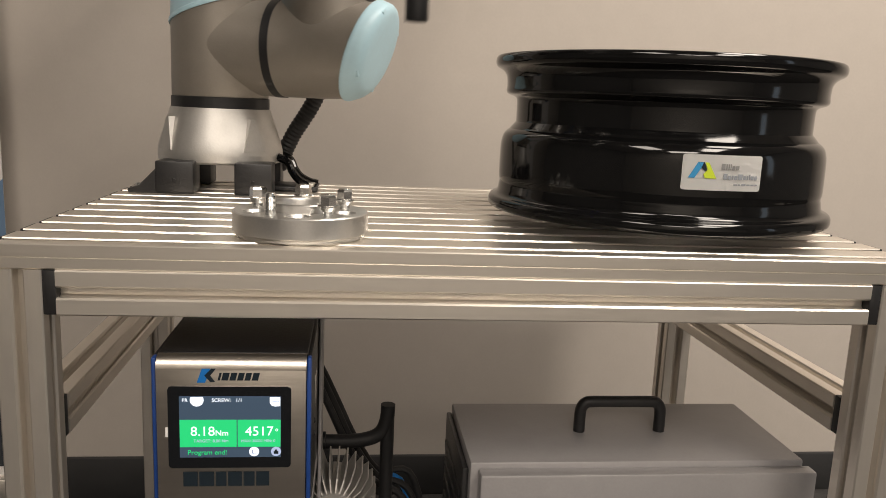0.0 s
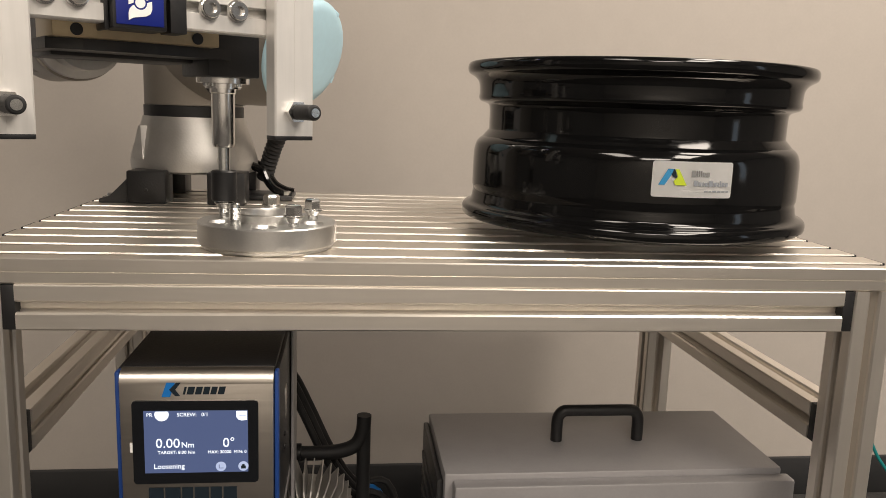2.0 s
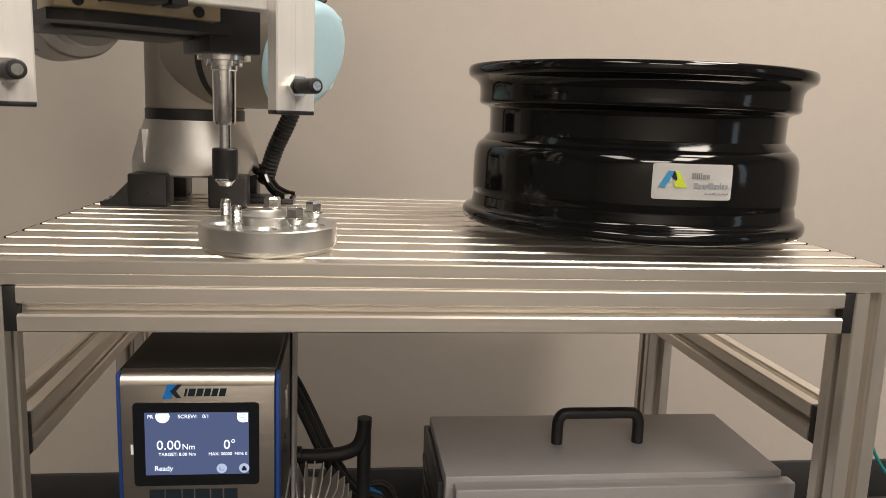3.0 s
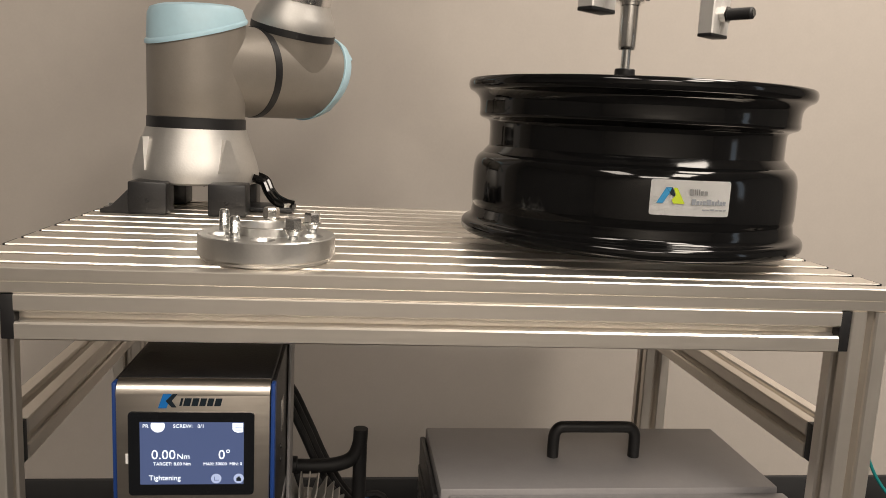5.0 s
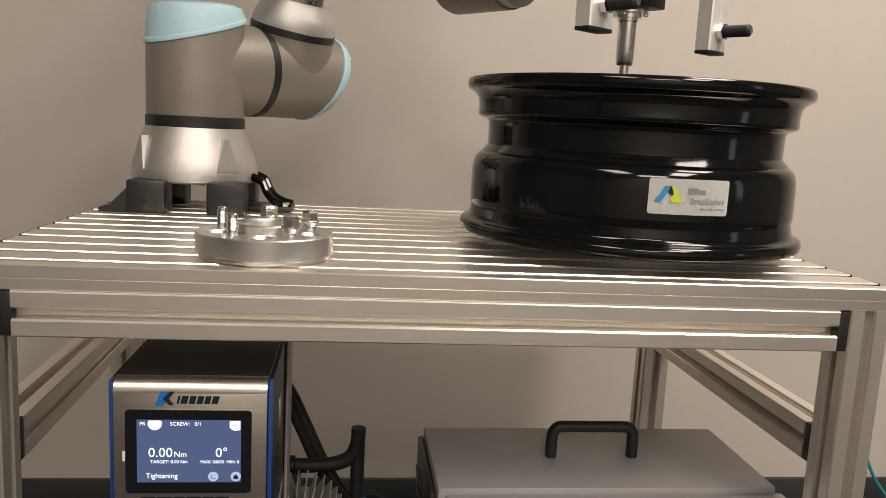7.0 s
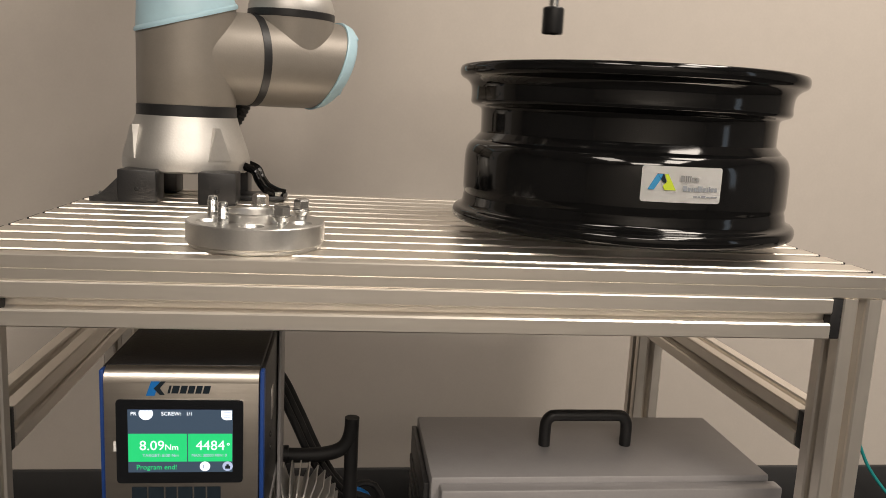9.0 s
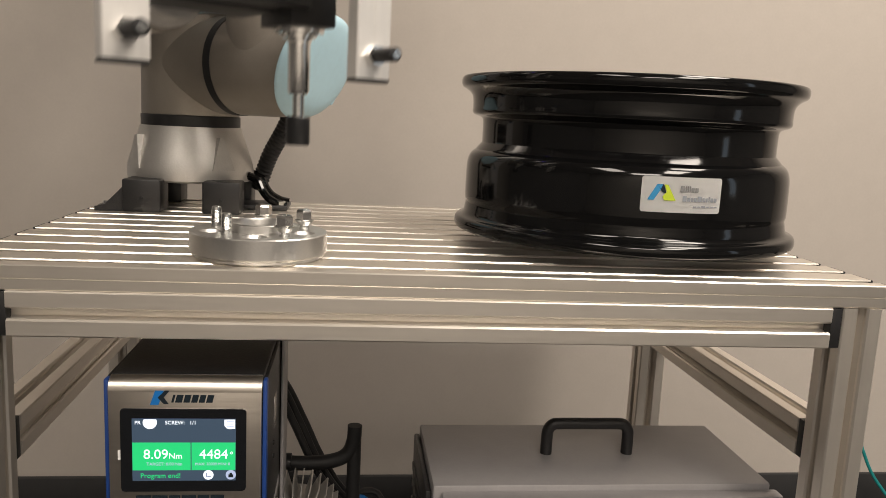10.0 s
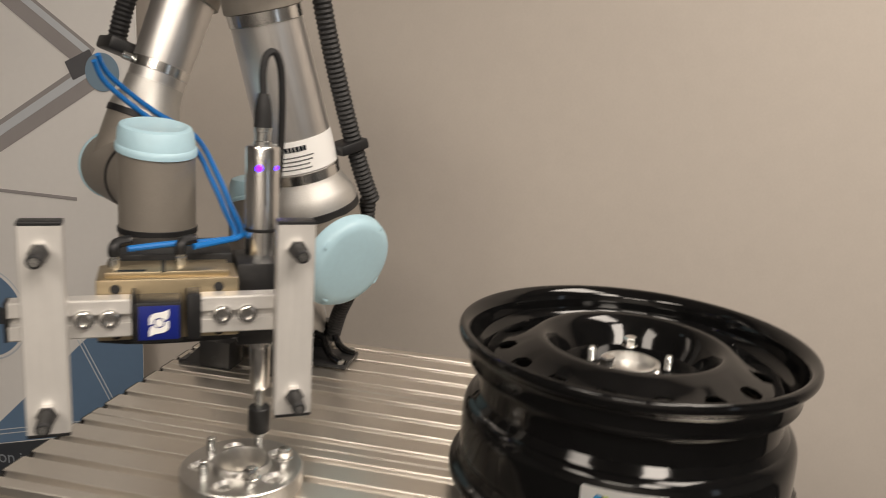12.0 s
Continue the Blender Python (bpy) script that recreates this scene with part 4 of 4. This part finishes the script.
# the display turns one of six lit pages to the front
DW0, DW1, DZ0, DZ1 = -0.048, 0.051, 0.064, 0.1285
DIN = (DZ1 - DZ0) * math.sqrt(3) / 2
DAX, DAZ = DIN - 0.00435, (DZ0 + DZ1) / 2
SHOWN = (-0.0025, 0.0030)
bm = bmesh.new()
hexa = [(DIN / math.cos(math.pi / 6) * math.cos(radians(150 + 60 * k)), DIN / math.cos(math.pi / 6) * math.sin(radians(150 + 60 * k))) for k in range(6)]
ends = [[bm.verts.new((x, y, z)) for y, z in hexa] for x in (DW0, DW1)]
bm.faces.new(ends[0])
bm.faces.new(ends[1][::-1])
for k in range(6):
    f = bm.faces.new((ends[0][k], ends[1][k], ends[1][(k + 1) % 6], ends[0][(k + 1) % 6]))
    f.material_index = 1 if k in (0, 4) else 0
disp = part("display", bm, LCD, ctl, "lit display showing the screwdriving state", pose(SHOWN[0], DAX, DAZ + SHOWN[1]), 0)
disp.data.materials.append(LCDD)


def sx(x):
    return -0.048 + (x + 0.0545) * 0.925


def sz(z):
    return 0.064 + (z - 0.0575) * 0.935


def page_place(page, x, z, lift):
    return pose(0, 0, 0, 60 * page, 0, 0) @ pose(x, -DIN - lift, z - DAZ, 90, 0, 0)


def on_page(page, text, x, z, size, material=LCDW):
    words("screen_text", text, size, material, disp, page_place(page, x, z, 0.0005))


def page_shape(page, name, pts, material, lift=0.0002):
    part(name, prism([(x, z - DAZ) for x, z in pts], 0, 0.0002), material, disp, "", page_place(page, 0, DAZ, lift), 0)


def dot(cx, cz, r):
    return [(cx + r * math.cos(math.pi * k / 16), min(DZ1 - 0.0006, max(DZ0 + 0.0006, cz + r * math.sin(math.pi * k / 16)))) for k in range(32)]


def page_frame(page, count, chart):
    """What every page shows: the head line, the round and square buttons."""
    on_page(page, "PR", sx(-0.0515), sz(0.1205), 0.0051)
    on_page(page, "SCREW:   " + count, sx(-0.0205), sz(0.1205), 0.0053)
    page_shape(page, "screen_icon", dot(sx(-0.036), sz(0.1225), 0.0067), LCDW)
    page_shape(page, "screen_icon", [(0.0400, 0.1215), (0.0420, 0.1190), (0.0450, 0.1180), (0.0503, 0.1185), (0.0503, 0.1279), (0.0400, 0.1279)], LCDW)
    page_shape(page, "screen_icon", dot(sx(0.0240), sz(0.0640), 0.0050), chart)
    page_shape(page, "screen_icon", dot(sx(0.0475), sz(0.0640), 0.0050), LCDG)
    for k in range(3):
        page_shape(page, "menu_line", [(0.0425, 0.1205 + k * 0.0026), (0.0495, 0.1205 + k * 0.0026), (0.0495, 0.1211 + k * 0.0026), (0.0425, 0.1211 + k * 0.0026)], LCDG, 0.0005)
    page_shape(page, "lock_icon", [(0.0441, 0.0676), (0.0487, 0.0676), (0.0487, 0.0706), (0.0476, 0.0706), (0.0476, 0.0722), (0.0452, 0.0722), (0.0452, 0.0706), (0.0441, 0.0706)], DARKT, 0.0005)
    page_shape(page, "chart_icon", [(0.0226, 0.0682), (0.0272, 0.0682), (0.0272, 0.0688), (0.0233, 0.0688), (0.0233, 0.0722), (0.0226, 0.0722)], LCDB, 0.0005)


def waiting_page(page, state):
    page_frame(page, "0/1", LCDG)
    on_page(page, "0.00", sx(-0.0430), sz(0.0860), 0.0136)
    on_page(page, "Nm", sx(-0.0168), sz(0.0860), 0.0081)
    on_page(page, "TARGET: 8.00 Nm", sx(-0.0410), sz(0.0790), 0.0046)
    on_page(page, "0\u00b0", sx(0.0260), sz(0.0860), 0.0136)
    on_page(page, "MAX: 30000  MIN: 0", sx(0.0105), sz(0.0790), 0.0044)
    on_page(page, state, sx(-0.0455), sz(0.0625), 0.0072)


def result_page(page, torque, angle):
    page_frame(page, "1/1", LCDW)
    for a, b in ((DW0 + 0.0003, 0.0075), (0.0085, DW1 - 0.0003)):
        page_shape(page, "result_tile", [(a, 0.0752), (b, 0.0752), (b, 0.1040), (a, 0.1040)], LCDN)
    on_page(page, torque, -0.0375, 0.0873, 0.0140)
    on_page(page, "Nm", -0.0135, 0.0873, 0.0085)
    on_page(page, "TARGET: 8.00 Nm", -0.0345, 0.0803, 0.0044, LCDG)
    on_page(page, angle, 0.0158, 0.0873, 0.0140)
    on_page(page, "\u00b0", 0.0450, 0.0873, 0.0100)
    on_page(page, "MAX: 30000 MIN: 0", 0.0118, 0.0803, 0.0041, LCDG)
    on_page(page, "Program end!", -0.0405, 0.0672, 0.0070, LCDN)


result_page(0, "8.18", "4517")
waiting_page(1, "Loosening")
waiting_page(2, "Ready")
waiting_page(3, "Tightening")
result_page(4, "8.09", "4484")
waiting_page(5, "Loosening")
FR = pose(0, -0.0024, 0, 90, 0, 0)
bars("wordmark_block", (0.0022, 0.0064, 0.0060, 0.0058, 0.0056, 0.0062), 0.0078, 0.0014, DARKT, face, pose(-0.0135, -0.0024, 0.1475, 90, 0, 0), 0.25)
part("emblem", spin(prism([(-0.0335, 0.145), (-0.0255, 0.145), (-0.0205, 0.1595), (-0.0285, 0.1595)], 0, 0.0004), FR), HOSEB, face, "blue emblem", None, 0)
part("emblem", spin(prism([(-0.0262, 0.1525), (-0.0195, 0.1595), (-0.0150, 0.1595), (-0.0205, 0.1525), (-0.0160, 0.146), (-0.0205, 0.146)], 0, 0.0006), FR), DARKT, face, "dark emblem", None, 0)
bars("wordmark_block", (0.0140, 0.0146, 0.0105, 0.0138, 0.0110, 0.0130), 0.0155, 0.0016, DARKT, face, pose(-0.0480, -0.0024, 0.0350, 90, 0, 0), 0.0)
part("sd_slot", boxed(-0.0645, -0.0615, -0.0026, -0.001, 0.088, 0.098), WHITE, face)
part("port", boxed(CWID - 0.001, CWID + 0.001, 0.075, 0.095, 0.09, 0.125, 0.0008), CHROME, ctl, "metal port plate")
for z in (0.06, 0.075):
    part("port_screw", rod(0.003, CWID - 0.001, CWID + 0.0015, 12, "x", (0, 0.07, z)), BLACKP, ctl)
stand = tagged(empty("controller_stand", pose(-0.2700, 0.965, 0.0035)), "light grey steel stand under the controller", "stand")
part("upright_plate", boxed(0.0825, 0.0865, 0.06, 0.112, -0.0035, 0.660, 0.001), CABTOP, stand, "light grey upright plate")
part("shelf", boxed(-0.082, 0.082, -0.08, 0.108, 0.474, 0.4835, 0.001), CABTOP, stand)
part("leg", boxed(-0.03, 0.03, 0.02, 0.08, -0.0035, 0.474, 0.002), CABTOP, stand)

# ---- control cabinet ----
cab = tagged(empty("control_cabinet", pose(0, 0, 0)), "grey steel control cabinet with a black handle on top", "cabinet")
CX0, CX1, CY0, CY1, CZ = 0.0005, 0.4355, 0.972, 1.166, 0.4975
part("body", boxed(CX0, CX1, CY0, CY1, 0.03, CZ, 0.003), CABTOP, cab)
part("door", boxed(CX0 + 0.010, CX1 + 0.007, CY0 - 0.022, CY0 - 0.0005, 0.045, CZ - 0.007, 0.003), CABTOP, cab, "grey steel cabinet door")
part("door_lock", rod(0.010, CY0 - 0.030, CY0 - 0.021, 24, "y", (0.31, 0, 0.445)), BLACKP, cab, "black door lock")
part("vent_panel", boxed(CX0 - 0.008, CX0 - 0.0005, CY0 + 0.01, CY1 - 0.004, 0.06, CZ - 0.012, 0.002), BLACKS, cab, "black slotted vent panel")
for i in range(14):
    part("vent_slat", boxed(CX0 - 0.0105, CX0 - 0.007, CY0 + 0.025, CY1 - 0.02, 0.10 + i * 0.026, 0.112 + i * 0.026, 0.001), BLACKP, cab)
part("handle", sweep([(0.1635, 1.066, CZ - 0.002), (0.1635, 1.066, CZ + 0.024), (0.1650, 1.066, CZ + 0.034), (0.1705, 1.066, CZ + 0.0405), (0.1805, 1.066, CZ + 0.042), (0.2200, 1.066, CZ + 0.042), (0.2595, 1.066, CZ + 0.042), (0.2695, 1.066, CZ + 0.0405), (0.2750, 1.066, CZ + 0.034), (0.2765, 1.066, CZ + 0.024), (0.2765, 1.066, CZ - 0.002)], 0.0078, 16), BLACKP, cab, "black bow handle")
for x in (0.03, 0.38):
    for y in (CY0 + 0.03, CY1 - 0.03):
        part("foot", rod(0.02, 0.0, 0.031, 16, "z", (x, y, 0)), RUBBER, cab)

# ---- small motor, bent tube and cables behind the controller ----
mot = tagged(empty("finned_motor", pose(-0.1675, 1.081, 0.3985)), "small finned aluminium motor beside the controller", "motor")
part("hub", lathe([(0, -0.048), (0.026, -0.048), (0.028, -0.044), (0.030, 0.04), (0, 0.04)], 40, "y"), SATIN, mot)
fin0 = None
for i in range(30):
    a = 360 * i / 30
    if fin0 is None:
        bm = bmesh.new()
        prof = [(0.026, -0.046), (0.044, -0.040), (0.056, -0.018), (0.058, 0.03), (0.026, 0.03)]
        lo = [bm.verts.new((r, y, -0.0009)) for r, y in prof]
        hi = [bm.verts.new((r, y, 0.0009)) for r, y in prof]
        bm.faces.new(lo)
        bm.faces.new(hi[::-1])
        for k in range(5):
            bm.faces.new((lo[k], hi[k], hi[(k + 1) % 5], lo[(k + 1) % 5]))
        fin0 = part("fin", bm, SATIN, mot, "", pose(0, 0, 0), 0)
    else:
        again(fin0, pose(0, 0, 0, 0, a, 0), mot)
part("pedestal", boxed(-0.03, 0.03, -0.02, 0.04, -0.3985, -0.03, 0.004), BLACKS, mot)
tub = tagged(empty("bent_tube", pose(0.004, 0.0095, 0.004)), "black bent tube stand behind the controller", "tube stand")
part("tube", sweep([(-0.205, 1.15, 0.438), (-0.165, 1.15, 0.437), (-0.130, 1.15, 0.440), (-0.108, 1.15, 0.450), (-0.099, 1.15, 0.470), (-0.0975, 1.15, 0.494)], 0.0105, 16), RUBBER, tub)
part("upright", rod(0.0098, -0.004, 0.475, 20, "z", (-0.0975, 1.151, 0)), RUBBER, tub)
part("collar", rod(0.0135, -0.212, -0.186, 20, "x", (0, 1.15, 0.438)), BLACKP, tub, "black clamp collar")
part("bracket", boxed(-0.215, -0.178, 1.140, 1.162, -0.004, 0.43, 0.002), BLACKP, tub)
for k, (x, y, c) in enumerate(((-0.186, 1.19, RUBBER), (-0.180, 1.205, RUBBER), (-0.190, 1.21, HOSEB), (-0.176, 1.22, RUBBER))):
    c0 = part("cable", sweep([(x - 0.06, y - 0.05, 0.60), (x - 0.022, y - 0.01, 0.545), (x + 0.006, y, 0.485), (x + 0.036, y, 0.42), (x + 0.075, y + 0.01, 0.36), (x + 0.13, y + 0.01, 0.315 + 0.01 * k), (x + 0.17, y - 0.02, 0.15), (x + 0.17, y - 0.03, 0.006)], 0.0055, 10), c)
    tagged(c0, "blue air hose hanging under the bench" if c is HOSEB else "black cable hanging under the bench", "cable", "cables under the bench")
tagged(part("cable", sweep([(1.145, 1.838, 0.30), (1.152, 1.81, 0.25), (1.17, 1.795, 0.18), (1.21, 1.78, 0.10), (1.28, 1.74, 0.03), (1.42, 1.68, 0.006)], 0.004, 10), TEAL), "teal network cable coming out of the wall", "cable", "cables under the bench")

# ---- banner stand ----
BX1, BY, BX0 = -0.908, 1.768, -1.623
ban = tagged(empty("banner_stand", pose(BX1 + 0.045, BY, 0)), "printed roll-up banner stand behind the bench", "banner")
W = BX1 - BX0
part("sheet", boxed(-W, 0, 0, 0.004, 0.09, 2.05), BAN_W, ban, "white printed banner sheet", None, 0)
part("foot_case", boxed(-W - 0.02, 0.02, -0.02, 0.028, 0.0, 0.09, 0.006), ALU, ban, "silver banner case")
part("pole", rod(0.008, 0.05, 2.05, 16, "z", (-W / 2, 0.016, 0)), ALUV, ban)


def printed(name, pts, material, lift, label=""):
    bm = prism([(x - BX1, z) for x, z in pts], 0, 0.0005)
    return part(name, spin(bm, pose(0, -0.0004 - lift, 0.02, 90, 0, 0)), material, ban, label, None, 0)


printed("print_field", [(-1.615, 0.092), (-0.906, 0.092), (-0.906, 0.345), (-1.615, 0.165)], BAN_D, 0.0)
printed("print_field", [(-1.40, 0.222), (-0.906, 0.350), (-0.906, 0.72)], BAN_B, 0.0006)
for d in (0.0, 0.012):
    printed("print_line", [(-1.40, 0.246 + d), (-0.906, 0.374 + d), (-0.906, 0.3765 + d), (-1.40, 0.2485 + d)], BAN_L, 0.0012)
    printed("print_line", [(-1.085 + d, 0.56), (-0.98 + d, 0.375), (-0.977 + d, 0.375), (-1.082 + d, 0.56)], BAN_L, 0.0012)


def disc_pts(cx, cz, r, n=48):
    return [(cx + r * math.cos(2 * math.pi * k / n), cz + r * math.sin(2 * math.pi * k / n)) for k in range(n)]


printed("print_disc", disc_pts(-1.345, 0.595, 0.124), BAN_L, 0.0006)
printed("print_disc", disc_pts(-1.345, 0.595, 0.120), BAN_W, 0.0012)
printed("print_disc", disc_pts(-1.345, 0.595, 0.113), BAN_B, 0.0018)
printed("print_bar", [(-1.36, 0.575), (-1.30, 0.572), (-1.235, 0.585), (-1.235, 0.61), (-1.30, 0.618), (-1.36, 0.60)], BAN_D, 0.0024)
printed("print_bar", disc_pts(-1.335, 0.535, 0.012, 20), BAN_L, 0.0024)


def strip(a, b, w, material, lift):
    d = Vector((b[0] - a[0], b[1] - a[1])).normalized()
    n = Vector((-d.y, d.x)) * w
    printed("print_arm", [(a[0] + n.x, a[1] + n.y), (a[0] - n.x, a[1] - n.y), (b[0] - n.x, b[1] - n.y), (b[0] + n.x, b[1] + n.y)], material, lift)


strip((-1.5, 1.56), (-1.025, 1.238), 0.029, BAN_R1, 0.0006)
strip((-1.5, 1.576), (-1.025, 1.254), 0.008, BAN_L, 0.0012)
strip((-1.34, 1.00), (-1.02, 1.205), 0.031, BAN_R1, 0.0006)
strip((-1.34, 1.012), (-1.02, 1.217), 0.010, BAN_L, 0.0012)
strip((-1.055, 1.245), (-1.035, 1.205), 0.036, BAN_R3, 0.0016)
printed("print_arm", disc_pts(-0.992, 1.212, 0.043), BAN_R2, 0.0022)
printed("print_arm", disc_pts(-1.335, 0.985, 0.052), BAN_R2, 0.0016)
strip((-1.31, 0.915), (-1.07, 0.913), 0.004, BAN_R1, 0.0006)
for line, x, z in (("on is a prou", -1.333, 0.206), ("partner of", -1.300, 0.152)):
    for word in line.split():
        ob = words("print_text", word, 0.050, BAN_T, ban, pose(x - BX1, -0.0013, z, 90, -4, 0), label="grey printed word")
        step = max(v.co.x for v in ob.data.vertices) + 0.0155
        x, z = x + step, z + step * math.sin(radians(4))

# ---- movement ----
S1 = Vector((SC.x + PCD * math.cos(radians(LUG[2])), SC.y + PCD * math.sin(radians(LUG[2]))))
S2 = Vector((SC.x + PCD * math.cos(radians(LUG[1])), SC.y + PCD * math.sin(radians(LUG[1]))))
SW = Vector((WC.x, WC.y + PCD))
YAW1, YAW2 = 31.0, 37.0
# seconds, share of the way from the spacer to the wheel, lift, and the spacer stud at the near end
WAY = [(0.0, 0.346, 0.195, S1), (0.1, 0.235, 0.140, S1), (0.2, 0.12, 0.085, S1), (0.3, 0.048, 0.052, S1), (0.4, 0.012, 0.030, S1), (0.55, 0.0, 0.010, S1), (0.75, 0.0, -0.001, S1),
       (1.2, 0.0, -0.002, S1), (1.5, 0.0, -0.001, S1), (2.0, 0.0, 0.004, S1), (2.5, 0.0, 0.010, S1), (2.8, 0.0, 0.016, S1), (3.0, 0.0, 0.030, S1), (3.1, 0.018, 0.042, S1), (3.2, 0.054, 0.060, S1), (3.3, 0.129, 0.096, S1),
       (3.4, 0.247, 0.142, S1), (3.5, 0.351, 0.197, S1), (3.6, 0.43, 0.238, S1), (3.8, 0.57, 0.27, S1), (4.1, 0.80, 0.275, S1), (4.4, 0.96, 0.265, S1), (4.6, 1.0, 0.245, S1), (4.9, 1.0, 0.175, S1), (5.1, 1.0, 0.153, S1), (5.3, 1.0, 0.150, S1),
       (5.5, 1.0, 0.148, S1), (6.0, 1.0, 0.1455, S1), (6.5, 1.0, 0.143, S1), (7.2, 1.0, 0.1385, S1), (7.6, 1.0, 0.137, S1), (8.2, 1.0, 0.137, S1), (8.5, 0.99, 0.148, S1), (8.7, 0.93, 0.178, S1), (8.8, 0.885, 0.192, S1),
       (8.9, 0.84, 0.204, S2), (9.0, 0.78, 0.212, S2), (9.1, 0.70, 0.220, S2), (9.3, 0.54, 0.245, S2), (9.5, 0.40, 0.262, S2), (9.65, 0.325, 0.245, S2), (9.8, 0.27, 0.19, S2), (9.9, 0.16, 0.132, S2), (10.0, 0.08, 0.075, S2), (10.1, 0.03, 0.035, S2),
       (10.2, 0.005, 0.010, S2), (10.35, 0.0, -0.002, S2), (10.8, 0.0, -0.002, S2), (11.2, 0.0, 0.000, S2), (11.6, 0.0, 0.004, S2), (12.0, 0.0, 0.009, S2)]


def tool_pose(row):
    t, s, lift, near = row
    p = near.lerp(SW, s)
    return p, YAW1 + (YAW2 - YAW1) * s, lift


def arm_poses(p, yaw, lift):
    """The poses of the six arm links, in the robot's own space, that bring the tool there with its spindle upright."""
    a = radians(yaw)
    tx, ty = Vector((math.cos(a), math.sin(a))), Vector((-math.sin(a), math.cos(a)))
    w = p - 0.116 * tx + 0.172 * ty
    v = Vector((w.x - BASE.x, w.y - BASE.y)) / K
    zc = (0.992 + lift - BASE.z) / K + D5
    turn = math.atan2(v.y, v.x) + math.acos(max(-1, min(1, D4 / v.length)))
    reach = math.sqrt(max(0, v.length ** 2 - D4 ** 2))
    dx, dz = reach, zc - D1
    d = math.hypot(dx, dz)
    up = math.atan2(dz, dx) + math.acos((A2 * A2 + d * d - A3 * A3) / (2 * A2 * d))
    ex, ez = A2 * math.cos(up), A2 * math.sin(up)
    down = math.atan2(dz - ez, dx - ex)
    rz = Matrix.Rotation(turn, 4, "Z")
    # local -y of the shoulder frame is the direction of reach
    lean = lambda ang: Matrix.Rotation(math.pi / 2 - ang, 4, "X")
    sh = rz
    ua = rz @ Matrix.Translation((OFF2, 0, D1)) @ lean(up)
    fa = rz @ Matrix.Translation((OFF3, -ex, D1 + ez)) @ lean(down)
    w1 = rz @ Matrix.Translation((D4, -reach, zc))
    w2 = Matrix.Translation((v.x, v.y, zc)) @ Matrix.Rotation(a, 4, "Z")
    return sh, ua, fa, w1, w2


def motions():
    links = (shoulder, upper_arm, forearm, wrist_one, wrist_two)
    rows = {ob: [] for ob in links}
    rows[tool], rows[nut_a], rows[nut_b] = [], [], []
    for row in WAY:
        t = row[0]
        p, yaw, lift = tool_pose(row)
        for ob, m in zip(links, arm_poses(p, yaw, lift)):
            rows[ob].append((t, m))
        rows[tool].append((t, pose(p.x, p.y, lift, 0, 0, yaw)))
        carried = 1.2 <= t <= 7.6
        if t < 1.2:
            rows[nut_a].append((t, lug_at(SC, LUG[2], SEAT)))
        elif carried:
            rows[nut_a].append((t, pose(p.x, p.y, SEAT + lift + 0.002, 0, 0, yaw - YAW1)))
        else:
            rows[nut_a].append((t, pose(SW.x, SW.y, SEAT + 0.139, 0, 0, YAW2 - YAW1)))
        rows[nut_b].append((t, lug_at(SC, LUG[1], SEAT + (max(0, lift + 0.002) if t > 10.35 else 0), 12)))
    for ob, r in rows.items():
        walk(ob, r)
    turns, page = [(0.0, 0)], 0
    for t in (0.61, 2.91, 4.6, 8.3, 10.51):
        turns += [(t, page), (t + 0.04, page + 0.5), (t + 0.08, page + 1)]
        page += 1
    walk(disp, [(t, pose(SHOWN[0], DAX, DAZ + SHOWN[1], -60 * k, 0, 0)) for t, k in turns + [(12.0, page)]])


motions()
